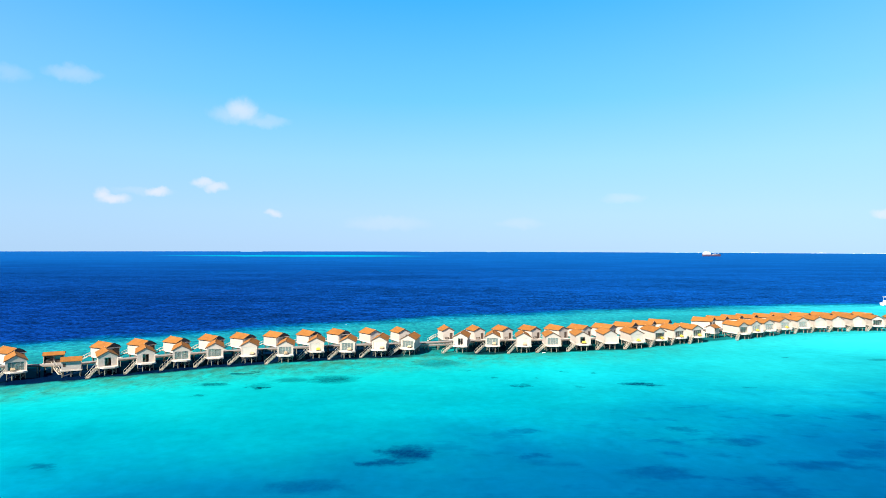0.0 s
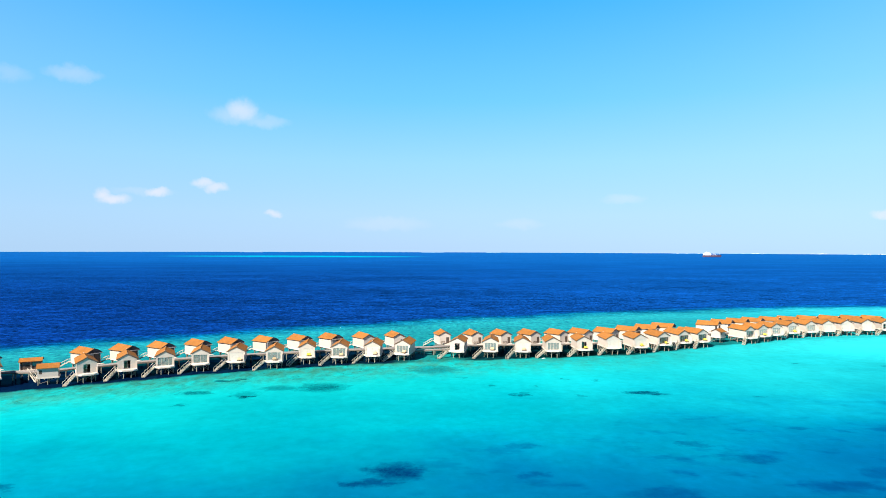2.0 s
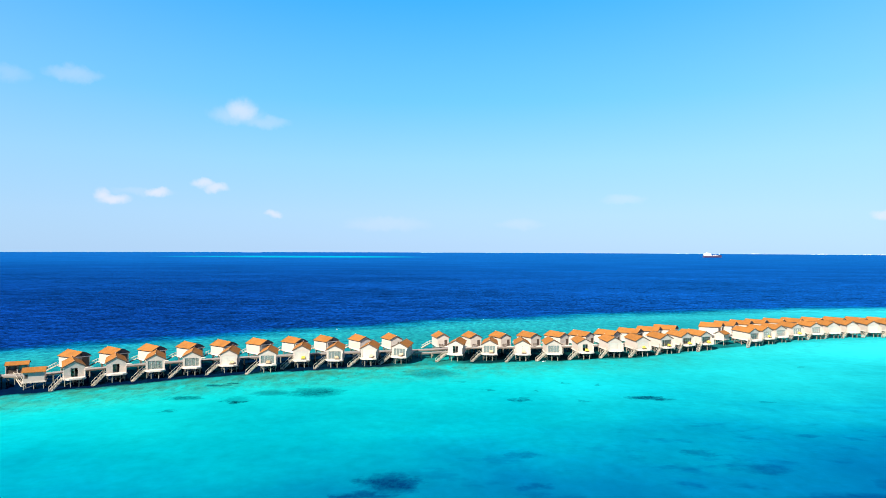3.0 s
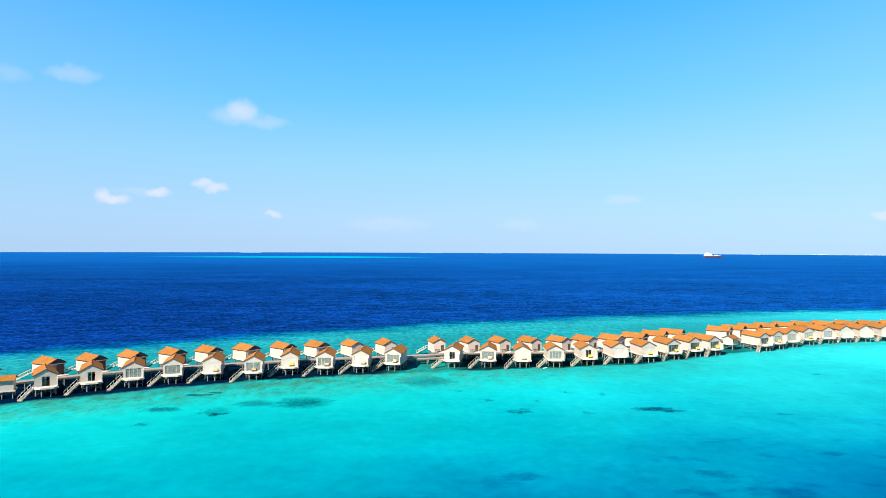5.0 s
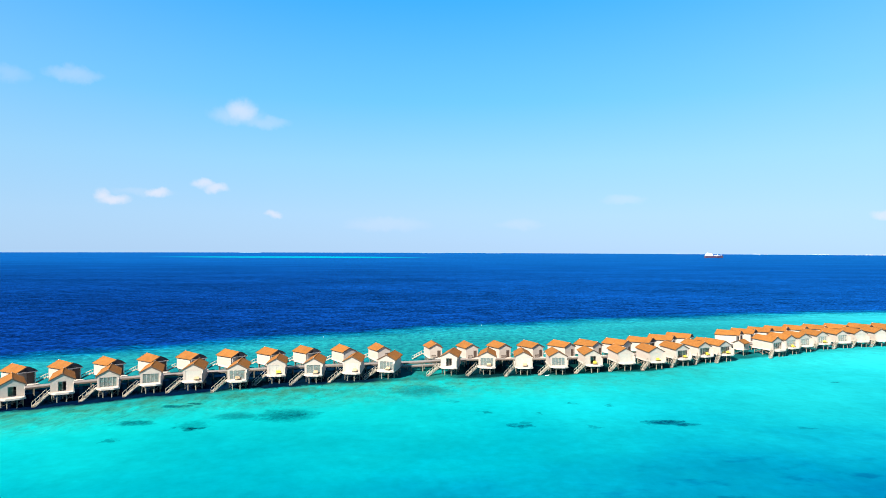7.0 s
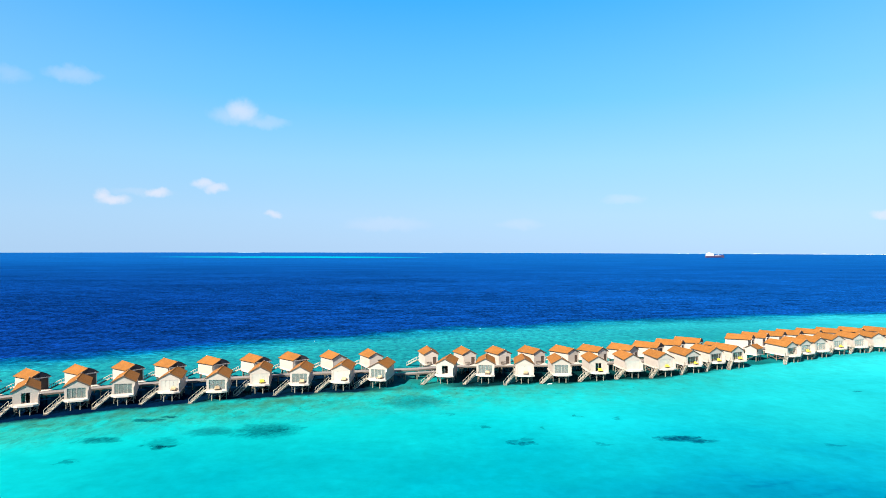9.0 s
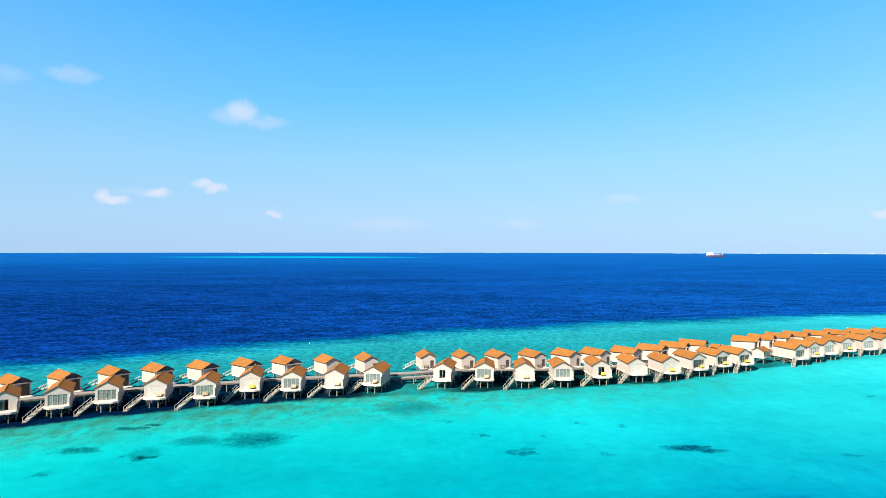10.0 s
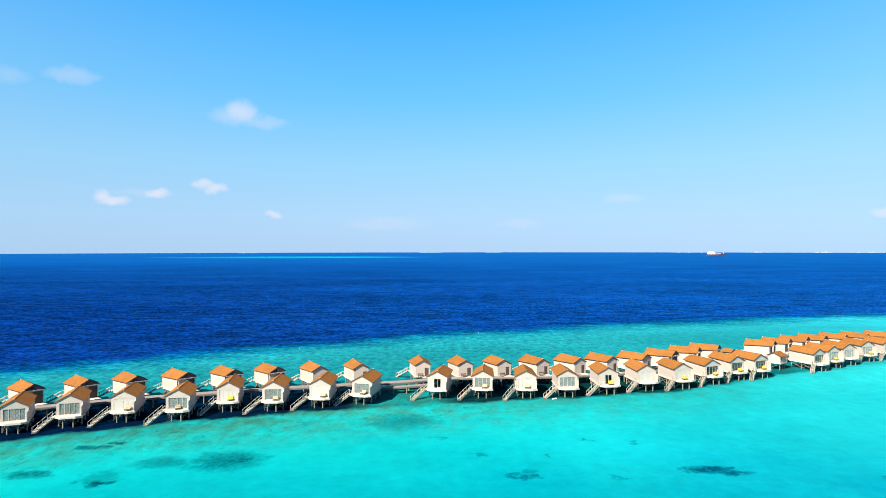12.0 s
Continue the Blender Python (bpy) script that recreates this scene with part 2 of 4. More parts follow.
def water_material():
    """Lagoon over sand, falling off past the reef's edge into deep sea; wind ripple on top."""
    m, t, b = material("sea_water")
    m.node_tree.nodes.remove(b)
    pos = t.n("ShaderNodeNewGeometry").outputs["Position"]
    s = t.n("ShaderNodeSeparateXYZ")
    t.put(pos, s.inputs[0])
    x, y = s.outputs[0], s.outputs[1]
    # metres past the reef's edge, a bowed line along the boardwalk
    bow = t.math("ADD", 270.0, t.math("MULTIPLY_ADD", x, 0.45, t.math("MULTIPLY", t.math("MULTIPLY", x, x), -0.00055)))
    bow = t.math("SUBTRACT", bow, t.range(x, 10.0, -125.0, 0.0, 13.0))
    # the boardwalk's line, and metres past it
    stops = [(-146, 105), (-107, 125), (-60, 152), (-19, 163.6), (20, 172.2), (59.5, 180.2), (97, 201.5), (140, 220.8), (177, 227.5), (200, 228)]
    walk_y = t.ramp(t.range(x, -150.0, 200.0), [((u + 150.0) / 350.0, w / 250.0) for u, w in stops])
    beyond = t.math("SUBTRACT", y, t.math("MULTIPLY", walk_y, 250.0))
    n1 = t.noise(pos, 0.02, 4.0, 0.6)
    past = t.math("ADD", t.math("SUBTRACT", y, bow), t.math("MULTIPLY", t.math("SUBTRACT", n1, 0.5), 34.0))
    # metres short of the pale sand shelf, towards the deeper lagoon
    n2 = t.noise(pos, 0.028, 4.0, 0.55)
    short = t.math("SUBTRACT", t.math("MULTIPLY_ADD", x, 0.32, 67.0), y)
    short = t.math("ADD", short, t.math("MULTIPLY", t.math("SUBTRACT", n2, 0.5), 60.0))
    lagoon = t.ramp(t.range(short, -70.0, 60.0), [(0.0, (0.003, 0.38, 0.395)), (0.42, (0.0, 0.268, 0.35)), (0.72, (0.0, 0.135, 0.28)), (1.0, (0.0, 0.08, 0.245))])
    lagoon = t.mix(t.math("MULTIPLY", t.range(x, 10.0, 150.0), t.range(short, 10.0, -70.0)), lagoon, (0.022, 0.55, 0.625))
    n3 = t.noise(t.vec("MULTIPLY", pos, (1.0, 0.6, 1.0)), 0.45, 6.0, 0.7)
    # weed and rubble on the lagoon floor along the stilts
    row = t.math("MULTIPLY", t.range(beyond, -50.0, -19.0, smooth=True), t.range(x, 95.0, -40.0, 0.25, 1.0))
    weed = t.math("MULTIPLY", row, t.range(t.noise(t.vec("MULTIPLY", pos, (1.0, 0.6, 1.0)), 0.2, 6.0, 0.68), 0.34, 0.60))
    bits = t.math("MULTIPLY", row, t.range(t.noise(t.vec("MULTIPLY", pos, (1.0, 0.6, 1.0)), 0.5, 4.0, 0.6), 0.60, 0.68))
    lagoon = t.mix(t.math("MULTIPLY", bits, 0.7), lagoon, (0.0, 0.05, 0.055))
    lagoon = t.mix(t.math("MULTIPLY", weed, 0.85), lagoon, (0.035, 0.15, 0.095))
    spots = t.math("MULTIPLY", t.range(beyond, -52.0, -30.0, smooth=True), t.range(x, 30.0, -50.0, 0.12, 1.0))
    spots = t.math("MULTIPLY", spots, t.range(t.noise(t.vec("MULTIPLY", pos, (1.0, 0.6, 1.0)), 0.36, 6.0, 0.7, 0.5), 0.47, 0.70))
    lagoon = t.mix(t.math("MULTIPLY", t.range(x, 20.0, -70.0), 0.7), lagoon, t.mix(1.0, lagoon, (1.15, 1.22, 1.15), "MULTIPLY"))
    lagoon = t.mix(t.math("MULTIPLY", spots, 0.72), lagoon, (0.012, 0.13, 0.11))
    reeftop = t.mix(t.range(n3, 0.36, 0.66), (0.012, 0.27, 0.295), (0.006, 0.105, 0.155))
    reeftop = t.mix(t.range(x, 40.0, 230.0), reeftop, (0.016, 0.315, 0.375))
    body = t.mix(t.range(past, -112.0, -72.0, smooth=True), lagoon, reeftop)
    # a channel with weed and rubble along the boardwalk, plus painted shade of villas and boardwalk, broken where the
    # row of villas pauses
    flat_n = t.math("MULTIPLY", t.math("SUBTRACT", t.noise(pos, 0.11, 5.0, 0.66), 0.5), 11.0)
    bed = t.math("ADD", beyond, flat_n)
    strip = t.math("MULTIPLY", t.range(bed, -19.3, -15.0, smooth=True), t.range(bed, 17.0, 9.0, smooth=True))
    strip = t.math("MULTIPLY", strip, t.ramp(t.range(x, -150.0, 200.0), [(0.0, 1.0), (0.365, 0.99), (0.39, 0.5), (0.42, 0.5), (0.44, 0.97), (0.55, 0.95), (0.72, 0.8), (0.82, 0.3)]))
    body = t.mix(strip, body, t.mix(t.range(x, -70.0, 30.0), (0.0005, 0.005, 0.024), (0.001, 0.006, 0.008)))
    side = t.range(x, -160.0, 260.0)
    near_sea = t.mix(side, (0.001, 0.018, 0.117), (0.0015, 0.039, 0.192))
    # horizon haze painted in: the sea turns paler and bluer with distance
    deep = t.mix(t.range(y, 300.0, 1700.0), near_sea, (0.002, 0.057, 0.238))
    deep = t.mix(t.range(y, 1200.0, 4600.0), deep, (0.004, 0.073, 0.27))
    n5 = t.noise(t.vec("MULTIPLY", pos, (0.6, 1.0, 1.0)), 0.09, 5.0, 0.6)
    rim = t.math("ADD", past, t.math("MULTIPLY", t.math("SUBTRACT", n5, 0.5), 26.0))
    body = t.mix(t.range(rim, -22.0, 4.0), body, (0.0, 0.085, 0.18))
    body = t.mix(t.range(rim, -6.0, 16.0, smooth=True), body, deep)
    # coral beds and deeper pools seen through the water, their edges broken by the swell
    wob = t.vec("SUBTRACT", t.noise(pos, 0.35, 3.0, 0.6, color=True), (0.5, 0.5, 0.5))
    wide = t.n("ShaderNodeSeparateXYZ")
    t.put(t.vec("MULTIPLY", wob, (9.0, 3.6, 0.0)), wide.inputs[0])
    wx, wy = t.math("ADD", x, wide.outputs[0]), t.math("ADD", y, wide.outputs[1])
    fleck = t.math("MAXIMUM", t.range(t.noise(t.vec("MULTIPLY", pos, (1.0, 0.6, 1.0)), 1.3, 4.0, 0.65), 0.36, 0.56, 0.7, 1.0), t.range(short, -30.0, 5.0, 0.0, 0.85))
    crumb = t.math("MULTIPLY", t.math("SUBTRACT", t.noise(t.vec("MULTIPLY", pos, (1.0, 0.6, 1.0)), 1.0, 5.0, 0.7), 0.5), t.range(short, -30.0, 5.0, 1.9, 0.55))
    dark = 0.0
    for px, py, rx, ry, heads, depth in PATCHES + [(*p, 0, 0.56) for p in POOLS]:
        px, py = px * 0.96 - 0.2, py * 0.96 - 1.4        # shifted to fit the camera's mid-path view of the bed
        u = t.math("MULTIPLY", t.math("SUBTRACT", wx, px), 1 / rx)
        v = t.math("MULTIPLY", t.math("SUBTRACT", wy, py), 1 / (1.35 * ry))
        r2 = t.math("MULTIPLY_ADD", u, u, t.math("MULTIPLY", v, v))
        r2 = t.math("ADD", r2, crumb) if heads else r2
        dark = t.math("MAXIMUM", dark, t.math("MULTIPLY", t.range(r2, 1.45, 0.2), depth))
    dark = t.math("MULTIPLY", dark, fleck)
    body = t.mix(dark, body, t.mix(t.range(short, -40.0, 30.0), (0.0, 0.055, 0.08), (0.0, 0.034, 0.15)))
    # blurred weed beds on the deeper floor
    beds = t.range(t.noise(t.vec("MULTIPLY", pos, (0.6, 1.0, 1.0)), 0.13, 4.0, 0.6), 0.52, 0.68, smooth=True)
    beds = t.math("MULTIPLY", t.math("MULTIPLY", beds, t.range(short, -12.0, 15.0)), t.range(x, -25.0, 25.0, 0.15, 0.55))
    body = t.mix(beds, body, (0.0, 0.045, 0.165))
    # a far shoal, long and thin, near the horizon
    fx = t.math("MULTIPLY", t.math("ADD", x, 590.0), 1 / 580.0)
    fy = t.math("MULTIPLY", t.math("ADD", y, t.math("MULTIPLY", n1, 120.0)), 1 / 260.0)
    fy = t.math("SUBTRACT", fy, 2540.0 / 260.0)
    fr = t.math("ADD", t.math("MULTIPLY", fx, fx), t.math("MULTIPLY", fy, fy))
    bars = t.range(t.noise(t.vec("MULTIPLY", pos, (0.15, 1.0, 1.0)), 0.012, 3.0, 0.6), 0.36, 0.56, 0.3, 1.0)
    body = t.mix(t.math("MULTIPLY", t.range(fr, 1.0, 0.3, smooth=True), bars), body, (0.0, 0.27, 0.39))
    # ripple
    r1 = t.noise(t.vec("MULTIPLY", pos, (0.45, 1.0, 1.0)), 0.55, 5.0, 0.6, 0.4)
    r2 = t.noise(t.vec("MULTIPLY", pos, (0.5, 1.0, 1.0)), 0.11, 3.0, 0.5)
    swell = t.math("ADD", t.math("MULTIPLY", r1, 0.6), r2)
    open_sea = t.range(past, -28.0, 12.0, 0.05, 1.0)
    bp = t.n("ShaderNodeBump")
    t.put(open_sea, bp.inputs["Strength"])
    bp.inputs["Distance"].default_value = 1.1
    t.put(swell, bp.inputs["Height"])
    # chop: wave faces turned to and from the light, painted into the body colour
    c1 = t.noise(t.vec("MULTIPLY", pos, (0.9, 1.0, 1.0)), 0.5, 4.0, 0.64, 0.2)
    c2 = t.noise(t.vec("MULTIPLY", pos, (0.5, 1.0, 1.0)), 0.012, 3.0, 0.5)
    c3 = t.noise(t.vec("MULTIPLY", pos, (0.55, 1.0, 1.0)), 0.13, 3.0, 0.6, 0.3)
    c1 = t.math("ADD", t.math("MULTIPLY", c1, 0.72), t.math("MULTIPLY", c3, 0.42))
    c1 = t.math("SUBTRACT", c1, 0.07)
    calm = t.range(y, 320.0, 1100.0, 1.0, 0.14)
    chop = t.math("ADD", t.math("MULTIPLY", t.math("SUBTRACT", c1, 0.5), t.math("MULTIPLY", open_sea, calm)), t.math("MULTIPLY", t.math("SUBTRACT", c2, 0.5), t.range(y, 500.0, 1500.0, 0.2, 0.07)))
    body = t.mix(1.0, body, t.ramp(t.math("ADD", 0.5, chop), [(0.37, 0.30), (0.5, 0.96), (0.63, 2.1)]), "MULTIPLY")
    m1 = t.noise(t.vec("MULTIPLY", pos, (1.0, 0.85, 1.0)), 0.36, 3.0, 0.6)
    m2 = t.noise(t.vec("MULTIPLY", pos, (1.0, 0.9, 1.0)), 0.10, 2.5, 0.55)
    mottle = t.math("ADD", t.math("MULTIPLY", m1, 0.55), t.math("MULTIPLY", m2, 0.45))
    body = t.mix(1.0, body, t.range(mottle, 0.34, 0.66, 0.9, 1.1), "MULTIPLY")
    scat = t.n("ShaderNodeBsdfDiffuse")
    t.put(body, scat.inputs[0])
    t.put(bp.outputs[0], scat.inputs["Normal"])
    clear = t.n("ShaderNodeBsdfTransparent")
    t.put(t.ramp(t.range(short, -70.0, 60.0), [(0.0, (0.0, 0.53, 0.55)), (0.42, (0.0, 0.43, 0.53)), (0.72, (0.0, 0.245, 0.47)), (1.0, (0.0, 0.15, 0.41))]), clear.inputs[0])
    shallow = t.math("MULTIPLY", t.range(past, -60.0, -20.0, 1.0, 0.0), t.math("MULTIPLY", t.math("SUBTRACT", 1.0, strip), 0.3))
    mx = t.n("ShaderNodeMixShader")
    t.put(shallow, mx.inputs[0])
    t.put(scat.outputs[0], mx.inputs[1])
    t.put(clear.outputs[0], mx.inputs[2])
    gloss = t.n("ShaderNodeBsdfGlossy")
    gloss.inputs["Roughness"].default_value = 0.1
    t.put(bp.outputs[0], gloss.inputs["Normal"])
    fres = t.n("ShaderNodeFresnel")
    fres.inputs[0].default_value = 1.33
    t.put(bp.outputs[0], fres.inputs["Normal"])
    mx2 = t.n("ShaderNodeMixShader")
    t.put(t.math("MULTIPLY", fres.outputs[0], t.range(past, -40.0, 0.0, 0.06, 0.03)), mx2.inputs[0])
    gloss.inputs[0].default_value = (0.05, 0.7, 1.0, 1)
    t.put(mx.outputs[0], mx2.inputs[1])
    t.put(gloss.outputs[0], mx2.inputs[2])
    t.put(mx2.outputs[0], m.node_tree.nodes["Material Output"].inputs[0])
    return m


ROOF, GLASS, WATER = roof_material(), glass_material(), water_material()


# ---- mesh helpers ----
class Mesh:
    """Collects closed pieces; x is mirrored where a villa's plan is."""

    def __init__(self, flip=1):
        self.bm, self.flip = bmesh.new(), flip

    def faces(self, verts, faces):
        vs = [self.bm.verts.new((v[0] * self.flip, v[1], v[2])) for v in verts]
        for f in faces:
            self.bm.faces.new([vs[i] for i in f])
        return self

    def hull(self, low, high):
        """A closed piece between two loops of as many corners."""
        n = len(low)
        side = [(i, (i + 1) % n, n + (i + 1) % n, n + i) for i in range(n)]
        return self.faces([*low, *high], [tuple(range(n))[::-1], tuple(range(n, 2 * n)), *side])

    def prism(self, poly, z0, z1):
        return self.hull([(x, y, z0) for x, y in poly], [(x, y, z1) for x, y in poly])

    def box(self, x0, x1, y0, y1, z0, z1):
        return self.prism([(x0, y0), (x1, y0), (x1, y1), (x0, y1)], z0, z1)

    def beam(self, a, b, w, h):
        """A timber of width w and height h from a to b."""
        a, b = Vector(a), Vector(b)
        d = (b - a).normalized()
        s = d.cross(Vector((0, 0, 1)))
        s = (s.normalized() if s.length > 1e-4 else Vector((1, 0, 0))) * (w / 2)
        u = s.cross(d).normalized() * (h / 2)
        ring = [-s - u, s - u, s + u, -s + u]
        return self.hull([a + r for r in ring], [b + r for r in ring])

    def rod(self, a, b, r0, r1=None, n=8):
        a, b = Vector(a), Vector(b)
        d = (b - a).normalized()
        s = d.orthogonal().normalized()
        u = d.cross(s)
        r1 = r0 if r1 is None else r1
        ring = [(math.cos(2 * math.pi * i / n), math.sin(2 * math.pi * i / n)) for i in range(n)]
        return self.hull([a + (s * c + u * k) * r0 for c, k in ring], [b + (s * c + u * k) * r1 for c, k in ring])

    def done(self, name):
        bmesh.ops.recalc_face_normals(self.bm, faces=self.bm.faces)
        me = bpy.data.meshes.new(name)
        self.bm.to_mesh(me)
        self.bm.free()
        return me


def part(name, mesh, mat, parent, label=""):
    me = mesh.done(name) if isinstance(mesh, Mesh) else mesh
    if not me.materials:
        me.materials.append(mat)
    ob = new(name, me)
    ob.parent = parent
    return tagged(ob, label)


def base(name, x, y, az, label, category, group="", kind=""):
    """An empty at the water line; az is the way its local +y looks, clockwise from world +y."""
    ob = new(name)
    ob.matrix_basis = pose(x, y, 0, 0, 0, -az)
    return tagged(ob, label, category, group, kind)


# ---- sea ----
def sea():
    m = Mesh()
    radii = [0, 20, 45, 80, 120, 170, 230, 300, 400, 550, 800, 1200, 1800, 2700, 3800, 4960]
    n = 128
    c = (-3.0, -20.0)
    ring = []
    for r in radii[1:]:
        ring.append([m.bm.verts.new((c[0] + r * math.sin(2 * math.pi * i / n), c[1] + r * math.cos(2 * math.pi * i / n), 0)) for i in range(n)])
    mid = m.bm.verts.new((*c, 0))
    for i in range(n):
        j = (i + 1) % n
        m.bm.faces.new((mid, ring[0][j], ring[0][i]))
        for a, b in zip(ring, ring[1:]):
            m.bm.faces.new((a[i], a[j], b[j], b[i]))
    me = m.done("sea")
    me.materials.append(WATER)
    if me.polygons[0].normal.z < 0:
        me.flip_normals()
    return tagged(new("water", me), "turquoise lagoon water deepening to dark blue open sea", "sea", kind="structure")


sea()


def seabed():
    m = Mesh()
    n = 60
    vs = {}
    for i in range(n + 1):
        for j in range(n + 1):
            x, y = -400 + 900 * i / n, -120 + 520 * j / n
            past = y - (270 + 0.45 * x - 0.00055 * x * x)
            z = -1.85 - 0.1 * noise.noise(Vector((x, y, 0)) * 0.03) - max(0.0, past + 20) * 0.25 - max(0.0, 60 - y) * 0.02
            vs[i, j] = m.bm.verts.new((x, y, z))
    for i in range(n):
        for j in range(n):
            m.bm.faces.new((vs[i, j], vs[i + 1, j], vs[i + 1, j + 1], vs[i, j + 1]))
    me = m.done("seabed")
    me.materials.append(SAND)
    return tagged(new("ground", me), "pale coral sand floor of the lagoon", "seabed", kind="structure")


seabed()


def coral_patch(x, y, rx, ry, turn, count, seed, label):
    """A bed of low coral heads on the sand: many lumpy mounds of uneven size."""
    rnd = random.Random(seed)
    m = Mesh()
    for _ in range(count * 3):
        a, d = rnd.uniform(0, 2 * math.pi), abs(rnd.gauss(0, 0.55))
        px, py = d * rx * math.cos(a), d * ry * math.sin(a)
        k = noise.noise(Vector((px * 0.45 + seed * 3.7, py * 0.8, 0)))
        if k < rnd.uniform(-0.25, 0.22):
            continue
        r = rnd.uniform(0.15, 0.5) * max(0.35, 1.2 - 0.6 * d)
        top = rnd.uniform(0.35, 1.0) * max(0.35, 1.1 - 0.5 * d)
        rings, seg = 2, 6
        loop = []
        for q in range(rings):
            f = q / rings
            loop.append([m.bm.verts.new((px + r * math.cos(f * 1.5) * math.cos(2 * math.pi * s / seg) * rnd.uniform(0.75, 1.25),
                                         py + r * math.cos(f * 1.5) * math.sin(2 * math.pi * s / seg) * rnd.uniform(0.75, 1.25),
                                         top * math.sin(f * 1.5) + rnd.uniform(-0.04, 0.06))) for s in range(seg)])
        tip = m.bm.verts.new((px, py, top))
        for p, q in zip(loop, loop[1:]):
            for s in range(seg):
                m.bm.faces.new((p[s], p[(s + 1) % seg], q[(s + 1) % seg], q[s]))
        for s in range(seg):
            m.bm.faces.new((loop[-1][s], loop[-1][(s + 1) % seg], tip))
    me = m.done("coral_patch")
    me.materials.append(CORAL)
    ob = new("coral_patch", me)
    ob.matrix_basis = pose(x, y, -1.75, 0, 0, turn)
    return tagged(ob, label, "coral", "coral patches in the lagoon", "stuff")


BIG = "large dark coral patch under clear lagoon water"
SMALL = "small dark coral head on pale lagoon sand"
for i, (x, y, rx, ry, heads, depth) in enumerate(PATCHES):
    coral_patch(x, y, rx, ry, 0, heads, i + 3, BIG if rx > 4 else SMALL)


# ---- villas ----
FLOOR, RIDGE, LEN, WF, WB = 2.35, 6.6, 8.7, 2.8, 2.3      # metres: floor and ridge over water, ridge length, half widths at the eaves
SLOPE = 1.5 / WF


def half(y, inset=0.0):
    """Half the plan's width at y: the villa is wider towards its terrace."""
    return WF + (WB - WF) * y / LEN - inset


def villa(flip, opening, label, group, shade_gable=False, stair_foot=(-5.5, -3.5)):
    """Stilt villa. Local -y is its lagoon end with the terrace; the boardwalk lies at +y."""
    v = base("villa", 0, 0, 0, label, "villa", group)
    M = lambda: Mesh(flip)
    y0, y1 = 0.12, LEN - (1.1 if shade_gable else 0.16)
    # floor with a bay-shaped terrace
    plan = [(-half(y1, 0.25), y1), (half(y1, 0.25), y1), (half(y0, 0.25), y0), (2.58, -1.2), (1.45, -1.8), (-1.35, -1.75), (-2.5, -0.7), (-half(y0, 0.25), y0)]
    part("floor", M().prism(plan, FLOOR - 0.1, FLOOR), DECK, v, "weathered timber terrace floor")
    edge = [(x * 1.025, y * 1.0 + (0.04 if y > 0 else -0.05)) for x, y in plan]
    part("fascia", M().prism(edge, FLOOR - 0.42, FLOOR - 0.1), TRIM, v)
    # walls
    def side_wall(k):
        a, b = half(y0, 0.35), half(y1, 0.35)
        top = lambda x: RIDGE - SLOPE * x - 0.1
        lo = [(k * a, y0), (k * b, y1), (k * (b - 0.14), y1), (k * (a - 0.14), y0)]
        return M().hull([(x, y, FLOOR) for x, y in lo], [(x, y, top(abs(x))) for x, y in lo])
    part("side_wall", side_wall(1), WHITE, v)
    part("side_wall", side_wall(-1), WHITE, v)
    a, b = half(y0, 0.5), half(y1, 0.5)
    zt = lambda x: RIDGE - SLOPE * abs(x) - 0.1
    o, oz = 1.9, FLOOR + 2.4           # the front opening: half width, head
    if opening == "open":
        o = 0.85
    f = M()
    ya, yb = y0, y0 + 0.14
    for k in (1, -1):
        poly = [(k * o, FLOOR), (k * a, FLOOR), (k * a, zt(a)), (k * o, zt(o))]
        f.hull([(x, ya, z) for x, z in poly], [(x, yb, z) for x, z in poly])
    poly = [(-o, oz), (o, oz), (o, zt(o)), (0, zt(0)), (-o, zt(o))]
    f.hull([(x, ya, z) for x, z in poly], [(x, yb, z) for x, z in poly])
    part("front_wall", f, WHITE, v)
    # back gable with its entrance
    f = M()
    ya, yb = y1 - 0.14, y1
    d0, d1, dz = 0.45, 1.5, FLOOR + 2.15
    for x0, x1 in ((-b, d0), (d1, b)):
        xs = [x0] + ([0.0] if x0 < 0 < x1 else []) + [x1]
        poly = [(x0, FLOOR), (x1, FLOOR)] + [(x, zt(x)) for x in xs[::-1]]
        f.hull([(x, ya, z) for x, z in poly], [(x, yb, z) for x, z in poly])
    poly = [(d0, dz), (d1, dz), (d1, zt(d1)), (d0, zt(d0))]
    f.hull([(x, ya, z) for x, z in poly], [(x, yb, z) for x, z in poly])
    part("back_wall", f, WHITE, v)
    if shade_gable:
        # gables out of the sun: their shade is painted as dark panels
        g, ze = WB - 0.12, RIDGE - SLOPE * WB - 0.1
        arc = []
        for i in range(9):
            u = i / 8
            arc.append((-0.1 + (WB + 0.25) * u, RIDGE + 0.04 - (SLOPE * WB + 0.12) * u + 0.24 * math.sin(math.pi * u) ** 0.8))
        loops = [[(x, y, z + up) for y, up in ((LEN - 0.7, 0), (LEN + 0.12, 0), (LEN + 0.12, 0.09), (LEN - 0.7, 0.09))] for x, z in arc]
        skin = [(4 * i + k, 4 * i + (k + 1) % 4, 4 * i + 4 + (k + 1) % 4, 4 * i + 4 + k) for i in range(8) for k in range(4)]
        hood = M().faces([p for loop in loops for p in loop], skin + [(3, 2, 1, 0), (32, 33, 34, 35)])
        part("porch_hood", hood, HOODSHADE, v, "dark slate-grey curved porch hood")
        web = [(x, z - 0.01) for x, z in arc] + [(arc[-1][0] - 0.1, ze - 0.05), (-0.1, ze - 0.05)]
